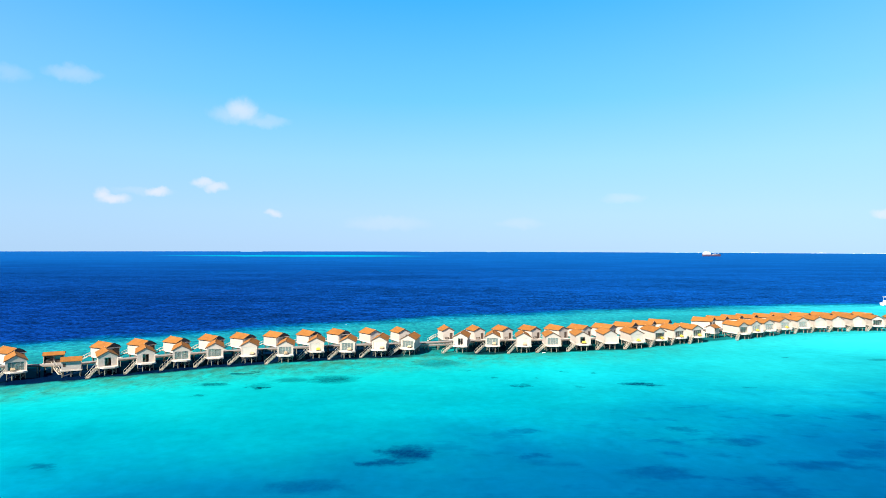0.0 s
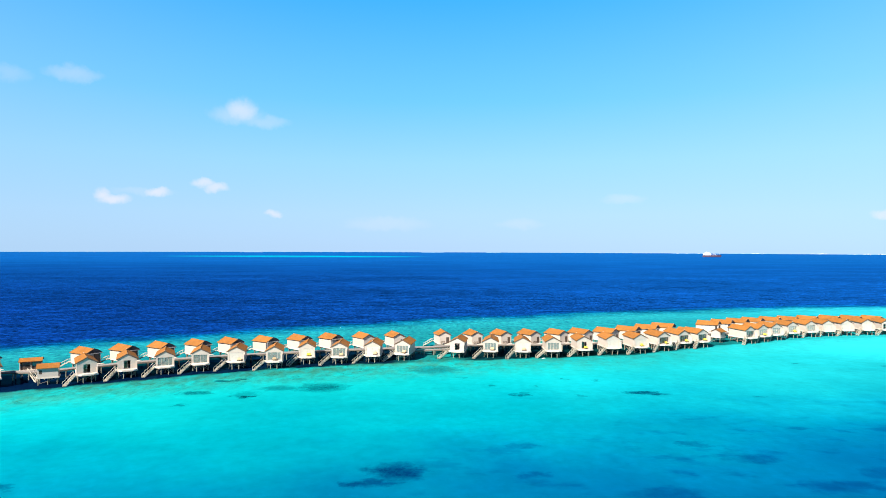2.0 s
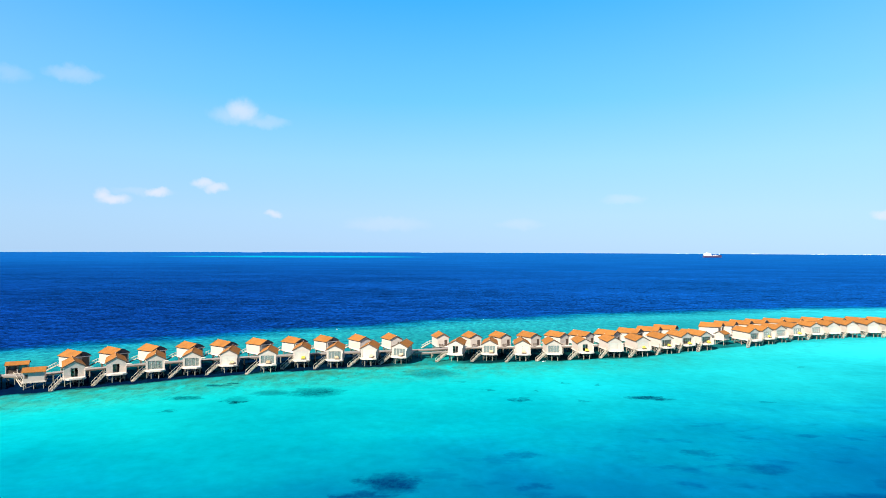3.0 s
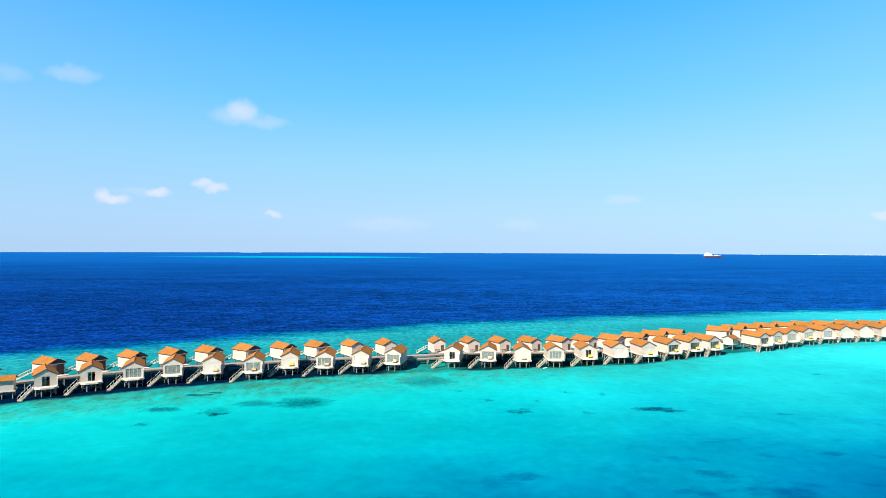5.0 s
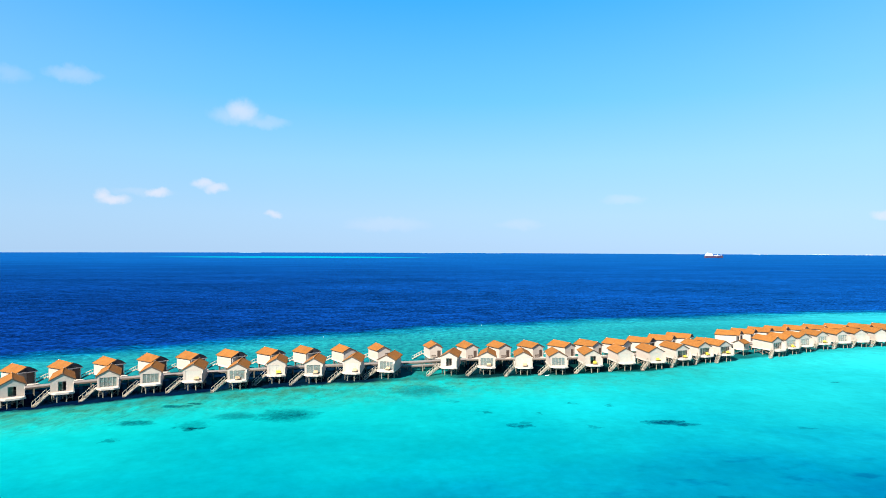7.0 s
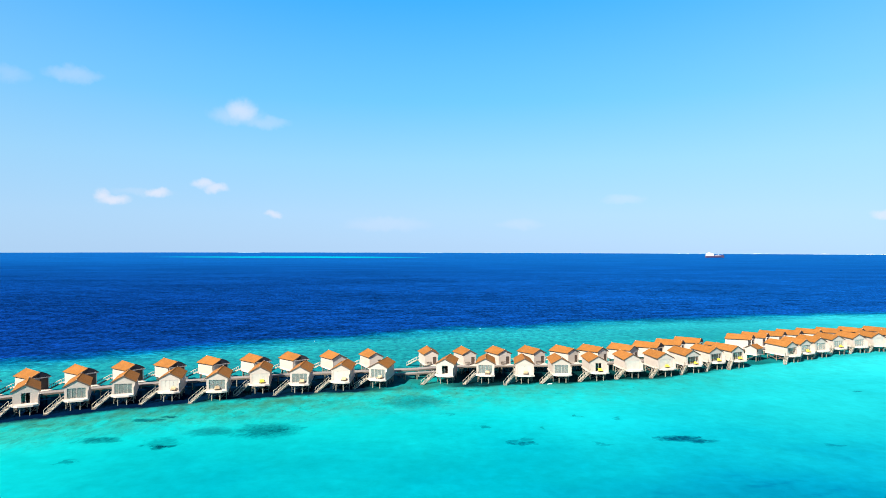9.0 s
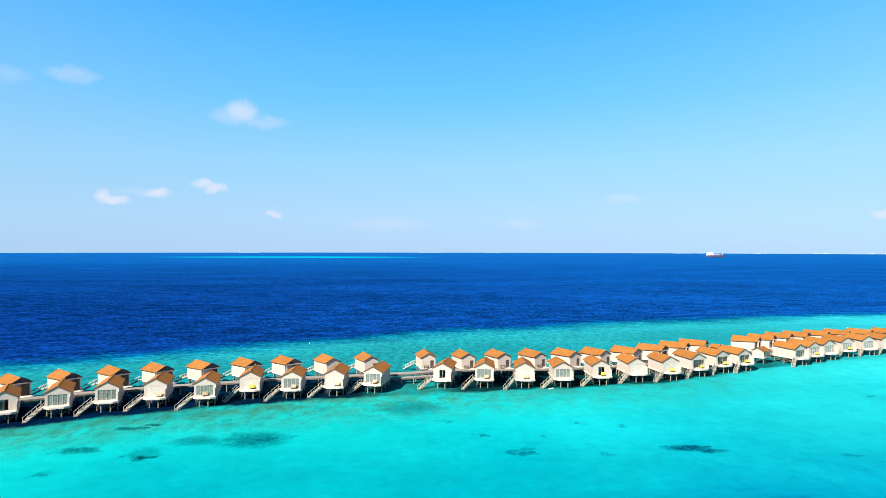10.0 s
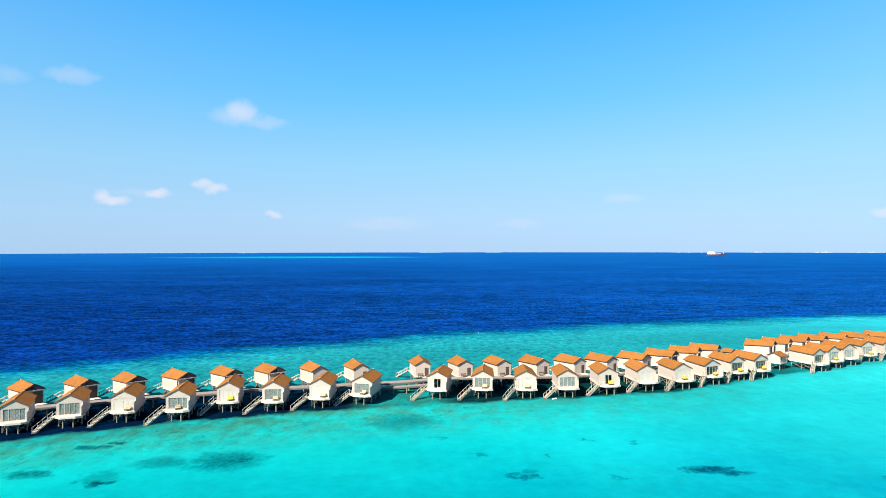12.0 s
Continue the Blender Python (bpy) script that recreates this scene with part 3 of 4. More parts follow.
        part("hood_panel", M().hull([(x, LEN + 0.07, z) for x, z in web], [(x, LEN + 0.105, z) for x, z in web]), HOODSHADE, v, "shaded gable below the hood, painted dark grey")
        tri = [(-g, ze), (g, ze), (0, RIDGE - 0.16)]
        part("gable_panel", M().hull([(x, LEN - 0.5, z) for x, z in tri], [(x, LEN - 0.42, z) for x, z in tri]), HOODSHADE, v, "gable in shade, painted dark grey")
        # added dark sheet that stands for shade in the open porch
        part("porch_screen", M().box(0.1, WB - 0.38, LEN - 0.34, LEN - 0.28, FLOOR - 0.1, ze - 0.2), DARKWOOD, v, "dark sheet standing for the shaded porch opening")
    part("entrance_door", M().box(d0, d1, ya + 0.03, yb - 0.03, FLOOR, dz), DARKWOOD, v, "dark brown timber entrance door")
    # sliding glass front
    fr = part("sliding_door", M().box(-o, o, y0 + 0.02, y0 + 0.12, oz - 0.09, oz), TRIM, v)
    part("sill", M().box(-o, o, y0 + 0.02, y0 + 0.12, FLOOR, FLOOR + 0.06), TRIM, fr)
    n = 2 if opening == "open" else 4
    step = 2 * o / n
    for i in range(n + 1):
        x = -o + step * i
        x = min(max(x, -o + 0.035), o - 0.035)
        part("stile", M().box(x - 0.026, x + 0.026, y0 + 0.05, y0 + 0.10, FLOOR + 0.06, oz - 0.09), TRIM, fr)
    for i in range(n):
        if opening == "open" and i == 1:
            continue
        x = -o + step * i
        if opening == "closed":
            part("shutter", M().box(x + 0.04, x + step - 0.04, y0 + 0.05, y0 + 0.09, FLOOR + 0.06, oz - 0.09), SHUTTER, fr, "closed pale grey shutter panel")
        else:
            pane = part("pane", M().box(x + 0.035, x + step - 0.035, y0 + 0.065, y0 + 0.075, FLOOR + 0.06, oz - 0.09), GLASS, fr)
            pane.visible_shadow = False
    if opening in ("curtain", "sheer"):
        c = M()
        folds = 44
        for i in range(folds):
            u, w = -o + 2 * o * i / folds, -o + 2 * o * (i + 1) / folds
            dy = 0.0 if i % 2 else 0.03
            yy, yz = y0 + 0.105 + dy, y0 + 0.135 - dy
            c.hull([(u, yy, FLOOR + 0.04), (w, yz, FLOOR + 0.04), (w, yz + 0.02, FLOOR + 0.04), (u, yy + 0.02, FLOOR + 0.04)],
                   [(u, yy, oz - 0.05), (w, yz, oz - 0.05), (w, yz + 0.02, oz - 0.05), (u, yy + 0.02, oz - 0.05)])
        part("curtain", c, SHEER if opening == "sheer" else CURTAIN, v, "drawn white sheer curtain" if opening == "sheer" else "drawn grey curtain")
    # privacy wing on the terrace with a scooped top
    pts = [(0.12, FLOOR + 2.35), (0.0, FLOOR + 2.05), (-0.15, FLOOR + 1.88), (-1.2, FLOOR + 1.82)]
    loop = [(0.12, FLOOR)] + pts + [(-1.2, FLOOR)]
    part("wing_wall", M().hull([(2.32, y, z) for y, z in loop], [(2.45, y, z) for y, z in loop]), WHITE, v)
    # roof: two pitched slabs, ridge cap, barge boards, white tips
    brow = 0.06
    for k in (1, -1):
        low = [(0, brow, RIDGE), (k * (WF + 0.05), brow, RIDGE - SLOPE * (WF + 0.05)), (k * (WB + 0.05), LEN, RIDGE - SLOPE * (WB + 0.05)), (0, LEN, RIDGE)]
        part("roof_slope", M().hull([(x, y, z - 0.12) for x, y, z in low], low), ROOF, v)
        for yy, w in ((brow, WF + 0.06), (LEN, WB + 0.06)):
            m = M()
            s = -0.06 if yy < 1 else 0.0
            tri = [(0, RIDGE + 0.03), (k * w, RIDGE - SLOPE * w + 0.03), (k * w, RIDGE - SLOPE * w - 0.26), (0, RIDGE - 0.3)]
            m.hull([(x, yy + s, z) for x, z in tri], [(x, yy + s + 0.06, z) for x, z in tri])
            part("barge_board", m, FASCIA, v, "grey-brown barge board")
    part("ridge_cap", M().hull([(-0.16, brow - 0.03, RIDGE - 0.05), (0.16, brow - 0.03, RIDGE - 0.05), (0, brow - 0.03, RIDGE + 0.07)],
                               [(-0.16, LEN + 0.02, RIDGE - 0.05), (0.16, LEN + 0.02, RIDGE - 0.05), (0, LEN + 0.02, RIDGE + 0.07)]), ROOF, v)
    for yy in (brow + 0.17, LEN - 0.2):
        part("ridge_tip", M().box(-0.1, 0.1, yy - 0.1, yy + 0.1, RIDGE - 0.08, RIDGE + 0.11), TRIM, v, "white ridge end tile")
    # porch beam under the back gable
    if shade_gable:
        part("porch_beam", M().box(-WB + 0.15, WB + 0.12, LEN + 0.125, LEN + 0.23, RIDGE - SLOPE * WB - 0.26, RIDGE - SLOPE * WB - 0.04), TRIM, v, "white porch beam")
    # stilts, bearers and braces
    rows = [(-1.2, 0.95), (0.7, 2.1), (4.4, 1.95), (7.9, 1.75)]
    for y, x in rows:
        for k in (1, -1):
            part("stilt", M().rod((k * x, y, -2.2), (k * x, y, FLOOR - 0.6), 0.14), POST, v)
        part("bearer", M().box(-x - 0.3, x + 0.3, y - 0.09, y + 0.09, FLOOR - 0.62, FLOOR - 0.42), BRACE, v)
    for (ya, xa), (yb, xb) in zip(rows[1:], rows[2:]):
        for k in (1, -1):
            part("brace", M().beam((k * xa, ya, 0.35), (k * xb, yb, FLOOR - 0.65), 0.09, 0.14), BRACE, v)
    for (ya, xa), (yb, xb) in zip(rows[1:], rows[2:]):
        for k in (1, -1):
            part("brace", M().beam((k * (xb - 0.1), yb, 0.4), (k * (xa - 0.1), ya, FLOOR - 0.65), 0.08, 0.12), BRACE, v)
    for y, x in rows[1:]:
        part("brace", M().beam((x, y + 0.1, 0.4), (-x, y + 0.1, FLOOR - 0.65), 0.08, 0.12), BRACE, v)
    for x in (-1.4, -0.5, 0.5, 1.4):
        part("joist", M().box(x - 0.06, x + 0.06, -1.2, LEN - 0.3, FLOOR - 0.41, FLOOR - 0.12), DARKWOOD, v)
    for y in (2.5, 6.1):
        part("stilt", M().rod((0, y, -2.2), (0, y, FLOOR - 0.44), 0.13), POST, v)
    part("brace", M().beam((-2.1, 0.66, 0.4), (2.1, 0.66, FLOOR - 0.65), 0.09, 0.14), BRACE, v)
    part("brace", M().beam((0.95, -1.2, 0.4), (2.1, 0.7, FLOOR - 0.65), 0.09, 0.14), BRACE, v)
    # stair down to the water beside the terrace
    top, foot = Vector((-2.75, -0.15, FLOOR - 0.05)), Vector((*stair_foot, 0.05))
    d = (foot - top)
    flat = Vector((d.x, d.y, 0)).normalized()
    s = Vector((flat.y, -flat.x, 0)) * 0.5
    st = part("stair", M().beam(top + s, foot + s, 0.07, 0.26).beam(top - s, foot - s, 0.07, 0.26), STAIR, v, "sun-bleached timber stair to the water")
    treads = 12
    for i in range(treads):
        p = top + d * ((i + 0.5) / treads)
        q = Vector((0, 0, 0.1))
        part("tread", M().hull([p + q + s - flat * 0.19, p + q - s - flat * 0.19, p + q - s + flat * 0.19, p + q + s + flat * 0.19],
                               [p + q * 1.4 + s - flat * 0.19, p + q * 1.4 - s - flat * 0.19, p + q * 1.4 - s + flat * 0.19, p + q * 1.4 + s + flat * 0.19]), STAIR, st)
    for k in (1, -1):
        up = Vector((0, 0, 0.95))
        rail = M().beam(top + s * k + up, foot + s * k + up, 0.07, 0.09)
        r = part("handrail", rail, STAIR, st)
        for i in range(5):
            p = top + s * k + d * (i / 4)
            part("baluster", M().box(p.x - 0.04, p.x + 0.04, p.y - 0.04, p.y + 0.04, p.z, p.z + 0.98), STAIR, st)
    part("landing", M().box(foot.x - 0.4, foot.x + 0.35, foot.y - 0.4, foot.y + 0.4, -0.02, 0.12), BRACE, v, "wet timber landing at water level")
    part("stair_head", M().box(-2.9, -2.3, -0.75, 0.75, FLOOR - 0.12, FLOOR - 0.004), DECK, v)
    for k in (1, -1) if shade_gable else ():
        x = k * (WB - 0.3)
        part("porch_post", M().box(x - 0.07, x + 0.07, LEN - 0.2, LEN - 0.06, FLOOR - 0.1, RIDGE - SLOPE * WB - 0.08), TRIM, v)
    ye, yw = LEN - 0.05, LEN + 1.9
    part("porch_floor", M().prism([(-WB + 0.1, y1 + 0.03), (WB - 0.1, y1 + 0.03), (WB - 0.1, ye), (-WB + 0.1, ye)], FLOOR - 0.25, FLOOR - 0.1), DECK, v)
    part("entrance_bridge", M().hull([(-0.2, ye + 0.02, FLOOR - 0.22), (1.7, ye + 0.02, FLOOR - 0.22), (2.2, yw, FLOOR - 0.13), (-0.6, yw, FLOOR - 0.13)],
                                     [(-0.2, ye + 0.02, FLOOR - 0.08), (1.7, ye + 0.02, FLOOR - 0.08), (2.2, yw, FLOOR - 0.07), (-0.6, yw, FLOOR - 0.07)]), DECK, v, "pale plank bridge to the boardwalk")
    return v


FRONT_LABEL = {"curtain": "white stilt villa with orange shingle roof and drawn curtains", "open": "white stilt villa with orange roof and open dark doorway",
               "closed": "white stilt villa with orange shingle roof and closed shutters",
               "glazed": "white stilt villa with orange roof and dark sliding glass front",
               "sheer": "white stilt villa with orange roof and white sheer curtains"}
ROWGROUP = "villas along the boardwalk"
near_kind = {k: villa(1, k, FRONT_LABEL[k], ROWGROUP) for k in ("curtain", "open", "closed")}
east_kind = {k: villa(1, k, FRONT_LABEL[k], ROWGROUP, stair_foot=(-6.1, -1.9)) for k in FRONT_LABEL}      # stairs swung further aside
far_kind = {"curtain": villa(-1, "curtain", "white stilt villa with orange shingle roof facing the reef", ROWGROUP),
            "dark": villa(-1, "curtain", "white stilt villa with orange roof and gable porch painted in shade", ROWGROUP, True)}
used = set()


def place(kinds, kind, x, y, az):
    m = pose(x, y, 0, 0, 0, -az)
    proto = kinds[kind]
    if proto in used:
        return copy_thing(proto, m)
    used.add(proto)
    proto.matrix_basis = m
    return proto


# lagoon side, west group from the gap outwards: x, y of the front gable, heading of the ridge
WEST = [(-19.2, 151.5, 12, "curtain"), (-28.5, 148.5, 3, "closed"), (-38.5, 145.5, -2, "curtain"), (-48.5, 145.0, -8, "closed"),
        (-56.7, 137.4, -9, "curtain"), (-67.8, 136.4, -10, "closed"), (-77.0, 132.6, -17, "curtain"), (-85.3, 127.9, -22, "curtain"),
        (-93.6, 122.9, -28, "open"), (-101.4, 116.8, -34, "open"), (-122.3, 109.4, -36, "curtain")]
MIDDLE = [(-1.5, 157.0, 11, "open"), (9.6, 157.9, 6, "curtain"), (20.3, 157.7, 2, "closed"), (30.6, 158.6, -3, "curtain"),
          (41.5, 161.6, -6, "open"), (52.3, 165.4, -10, "closed"), (62.4, 167.6, -14, "closed"), (72.4, 173.0, -20, "glazed"), (81.6, 178.4, -22, "glazed"), (89.5, 181.3, -24, "glazed")]
EAST = [(111.6, 190.9, -25, "glazed"), (119.1, 196.1, -22, "sheer"), (126.7, 200.8, -18, "sheer"), (136.3, 206.6, -15, "sheer"),
        (145.8, 210.1, -12, "sheer"), (154.5, 212.9, -9, "closed"), (163.5, 214.9, -6, "closed"), (173.5, 216.9, -3, "closed"),
        (182.2, 217.1, 0, "glazed"), (191.6, 216.7, 2, "curtain")]
# reef side: x, y of the gable at the boardwalk
WEST_REEF = [(-21.2, 167.0, -23), (-31.3, 164.2, -31), (-41.8, 162.2, -39), (-51.6, 159.0, -42), (-61.8, 155.4, -46), (-72.0, 151.4, -46),
             (-81.1, 147.2, -47), (-90.4, 142.0, -49), (-99.0, 136.6, -52), (-107.3, 131.1, -55), (-129.7, 121.0, -57)]
MIDDLE_REEF = [(-5.4, 172.1, -11), (6.0, 172.1, -16), (16.4, 173.0, -20), (27.0, 174.1, -25), (37.4, 175.6, -28), (46.8, 177.9, -31),
               (57.4, 181.3, -38), (67.3, 186.8, -46), (76.6, 192.8, -53), (84.7, 197.9, -54)]
EAST_REEF = [(106.2, 206.4, -50), (113.5, 210.7, -47), (121.7, 215.0, -44), (129.6, 218.3, -41), (138.7, 221.5, -38), (147.6, 223.9, -36),
             (157.4, 226.0, -33), (167.9, 227.5, -30), (177.4, 227.6, -28), (186.4, 227.2, -26)]
for x, y, az, kind in WEST + MIDDLE[:3]:
    place(near_kind, kind, x, y, az)
for x, y, az, kind in MIDDLE[3:] + EAST:
    place(east_kind, kind, x, y, az)
for x, y, az in WEST_REEF + MIDDLE_REEF + EAST_REEF:
    a = radians(az)
    place(far_kind, "dark" if az < -38 else "curtain", x + LEN * math.sin(a), y + LEN * math.cos(a), az + 180)


# ---- boardwalk ----
WALKWAY = [(-149.1, 109.4), (-130.6, 118.6), (-114.7, 120.4), (-107.5, 127.3), (-98.5, 133.7), (-89.8, 139.1), (-80.3, 144.0), (-70.8, 148.2), (-60.3, 152.0),
           (-50.2, 155.4), (-39.9, 159.0), (-29.7, 161.4), (-19.3, 163.8), (-9.3, 166.4), (-1.9, 170.0), (8.1, 171.8), (18.8, 172.4), (29.0, 173.0), (39.5, 174.8),
           (49.0, 177.0), (59.5, 180.4), (69.2, 185.4), (78.3, 191.2), (87.0, 197.5), (97.1, 201.7), (108.6, 205.8), (124.5, 214.2), (141.4, 221.0), (160.0, 225.9), (180.3, 227.7), (201.9, 228.2)]


def boardwalk(line, width, z, label):
    w = base("boardwalk", 0, 0, 0, label, "boardwalk", kind="structure")
    left, right = [], []
    pts = [Vector((*p, 0)) for p in line]
    for i, p in enumerate(pts):
        d = (pts[min(i + 1, len(pts) - 1)] - pts[max(i - 1, 0)]).normalized()
        s = Vector((-d.y, d.x, 0)) * width / 2
        left.append(p + s), right.append(p - s)
    for i in range(len(pts) - 1):
        quad = [left[i], left[i + 1], right[i + 1], right[i]]
        part("deck", Mesh().hull([(q.x, q.y, z - 0.12) for q in quad], [(q.x, q.y, z) for q in quad]), PLANK, w)
        for side in (left, right):
            a, b = side[i], side[i + 1]
            part("edge_beam", Mesh().beam((a.x, a.y, z - 0.28), (b.x, b.y, z - 0.28), 0.16, 0.3), BRACE, w)
        n = max(1, round((pts[i + 1] - pts[i]).length / 4.2))
        for k in range(n):
            for side in (left, right):
                p = side[i].lerp(side[i + 1], k / n)
                me = bpy.data.meshes.get("boardwalk_pile") or Mesh().rod((0, 0, -2.2), (0, 0, z - 0.42), 0.15).done("boardwalk_pile")
                ob = part("pile", me, POST, w)
                ob.location = (p.x, p.y, 0)
    return w


boardwalk(WALKWAY, 2.6, 2.2, "long weathered plank boardwalk on stilts over the lagoon")
boardwalk([(-16.0, 160.8), (-9.5, 162.6), (-2.5, 165.4)], 1.7, 1.75, "low plank platform beside the boardwalk")


# ---- huts and pavilions ----
def hut(x, y, az, length, wide, floor, eave, ridge, open_side, label):
    """Small gabled hut on stilts, its ridge along local y, centred on its base."""
    h = base("hut", x, y, az, label, "hut")
    l, w = length / 2, wide
    k = (ridge - eave) / w
    part("floor", Mesh().box(-w + 0.2, w - 0.2, -l, l, floor - 0.3, floor), DECK, h)
    for side in (1, -1):
        if not (open_side and side == 1):
            xs = sorted((side * (w - 0.35), side * (w - 0.5)))
            part("side_wall", Mesh().box(xs[0], xs[1], -l + 0.3, l - 0.3, floor, eave + 0.02), WHITE, h)
        low = [(0, -l, ridge), (side * (w + 0.1), -l, eave - 0.1 * k), (side * (w + 0.1), l, eave - 0.1 * k), (0, l, ridge)]
        part("roof_slope", Mesh().hull([(a, b, c - 0.12) for a, b, c in low], low), ROOF, h)
        for yy in (-l - 0.06, l):
            tri = [(0, ridge + 0.03), (side * (w + 0.1), eave - 0.1 * k + 0.03), (side * (w + 0.1), eave - 0.1 * k - 0.17), (0, ridge - 0.17)]
            part("barge_board", Mesh().hull([(a, yy, c) for a, c in tri], [(a, yy + 0.06, c) for a, c in tri]), FASCIA, h)
    for yy in (-l + 0.3, l - 0.42):
        g = w - 0.52
        poly = [(-g, floor), (g, floor), (g, ridge - k * g - 0.14), (0, ridge - 0.14), (-g, ridge - k * g - 0.14)]
        part("end_wall", Mesh().hull([(a, yy, c) for a, c in poly], [(a, yy + 0.12, c) for a, c in poly]), WHITE, h)
    if open_side:
        for yy in (-l + 0.2, 0.0, l - 0.3):
            part("roof_post", Mesh().box(w - 0.5, w - 0.36, yy, yy + 0.14, floor, eave), TRIM, h)
        part("counter", Mesh().box(w - 1.0, w - 0.6, -l + 0.5, l - 0.6, floor, floor + 0.95), DARKWOOD, h, "dark timber service counter")
        part("skirt", Mesh().hull([(-w + 0.9, -l + 0.9, floor - 1.2), (w - 0.9, -l + 0.9, floor - 1.2), (w - 0.9, l - 0.9, floor - 1.2), (-w + 0.9, l - 0.9, floor - 1.2)],
                                  [(-w + 0.3, -l + 0.1, floor - 0.31), (w - 0.3, -l + 0.1, floor - 0.31), (w - 0.3, l - 0.1, floor - 0.31), (-w + 0.3, l - 0.1, floor - 0.31)]), DARKWOOD, h, "dark timber skirt under the floor")
        part("screen", Mesh().box(w - 1.25, w - 1.15, 0.3, l - 0.6, floor, floor + 2.0), GREEN, h, "blue-green painted screen")
    else:
        part("window", Mesh().box(w - 0.36, w - 0.325, -0.62 * l - 0.35, -0.62 * l + 0.35, floor + 0.9, floor + 1.9), DARKWOOD, h, "small dark louvred window")
    for yy in (-l + 0.5, 0.0, l - 0.5):
        for side in (1, -1):
            part("stilt", Mesh().rod((side * (w - 0.6), yy, -2.2), (side * (w - 0.6), yy, floor - 0.3), 0.13), POST, h)
    part("brace", Mesh().beam((w - 0.6, -l + 0.5, 0.3), (w - 0.6, l - 0.5, floor - 0.4), 0.08, 0.13), BRACE, h)
    part("brace", Mesh().beam((-w + 0.6, -l + 0.5, 0.3), (w - 0.6, -l + 0.5, floor - 0.4), 0.08, 0.13), BRACE, h)
    return h


GREEN = surface("blue_green_paint", (0.04, 0.32, 0.28), 0.6)
hut(-110.4, 114.7, 64, 5.3, 2.3, 2.0, 4.5, 5.4, False, "small white service hut with orange roof on stilts")
hut(-120.6, 123.6, 64, 5.6, 2.0, 2.2, 4.6, 5.3, True, "open-sided white pavilion with flat orange roof")
hut(100.5, 194.2, 50, 4.4, 2.2, 2.2, 4.2, 5.3, False, "small white hut with orange gable roof on stilts")
hut(90.3, 203.7, -38, 3.4, 1.8, 2.3, 3.9, 4.7, False, "small hut with dark-edged orange roof behind the villas")


def water_stair(top, foot):
    """Open timber stair from the pavilion's platform down to the lagoon."""
    top, foot = Vector(top), Vector(foot)
    st = base("water_stair", foot.x, foot.y, 0, "pale timber stair between the pavilion and the service hut", "stair")
    d = top - foot
    foot, top = Vector((0, 0, -0.1)), Vector((d.x, d.y, top.z))
    d = foot - top
    flat = Vector((d.x, d.y, 0)).normalized()
    s = Vector((flat.y, -flat.x, 0)) * 0.42
    for k in (1, -1):
        part("stringer", Mesh().beam(top + s * k, foot + s * k, 0.12, 0.3), STAIR, st)
        up = Vector((0, 0, 0.9))
        part("handrail", Mesh().beam(top + s * k + up, foot + s * k + up, 0.08, 0.1), STAIR, st)
        for i in range(4):
            p = top + s * k + d * (i / 3)
            part("baluster", Mesh().box(p.x - 0.05, p.x + 0.05, p.y - 0.05, p.y + 0.05, p.z, p.z + 0.9), STAIR, st)
    for i in range(10):
        p = top + d * ((i + 0.5) / 10)
        part("tread", Mesh().hull([p + s - flat * 0.16, p - s - flat * 0.16, p - s + flat * 0.16, p + s + flat * 0.16],
                                  [p + s - flat * 0.16 + Vector((0, 0, 0.05)), p - s - flat * 0.16 + Vector((0, 0, 0.05)), p - s + flat * 0.16 + Vector((0, 0, 0.05)), p + s + flat * 0.16 + Vector((0, 0, 0.05))]), STAIR, st)
    return st


water_stair((-119.1, 120.4, 2.05), (-114.3, 116.2, 0))


# ---- terrace furniture ----
def daybed(cloth, label):
    d = base("daybed", 0, 0, 0, label, "daybed", "daybeds on the terraces")
    fr = Mesh().box(-0.62, 0.62, -0.42, 0.42, 0.22, 0.32)
    part("frame", fr, DARKWOOD, d)
    for sx in (-0.55, 0.55):
        for sy in (-0.35, 0.35):
            part("leg", Mesh().box(sx - 0.04, sx + 0.04, sy - 0.04, sy + 0.04, 0, 0.22), DARKWOOD, d)
    b = Mesh().box(-0.6, 0.6, -0.4, 0.4, 0.324, 0.5)
    bmesh.ops.bevel(b.bm, geom=b.bm.edges[:], offset=0.05, segments=2, affect="EDGES")
    part("mattress", b, cloth, d)
    b = Mesh().hull([(-0.57, 0.24, 0.5), (0.57, 0.24, 0.5), (0.57, 0.38, 0.5), (-0.57, 0.38, 0.5)],
                    [(-0.53, 0.34, 0.95), (0.53, 0.34, 0.95), (0.53, 0.47, 0.95), (-0.53, 0.47, 0.95)])
    bmesh.ops.bevel(b.bm, geom=b.bm.edges[:], offset=0.05, segments=2, affect="EDGES")
    part("back_cushion", b, cloth, d)
    return d


def bench(label):
    b = base("bench", 0, 0, 0, label, "bench", "benches by the entrances")
    for y in (-0.2, 0.0, 0.2):
        part("seat_slat", Mesh().box(-0.75, 0.75, y - 0.08, y + 0.08, 0.40, 0.45), DARKWOOD, b)
    for z in (0.6, 0.78):
        part("back_slat", Mesh().box(-0.75, 0.75, 0.27, 0.31, z, z + 0.12), DARKWOOD, b)
    for x in (-0.66, 0.66):
        part("leg", Mesh().box(x - 0.04, x + 0.04, -0.26, -0.18, 0, 0.4), DARKWOOD, b)
        part("leg", Mesh().box(x - 0.04, x + 0.04, 0.31, 0.37, 0, 0.9), DARKWOOD, b)
    return b


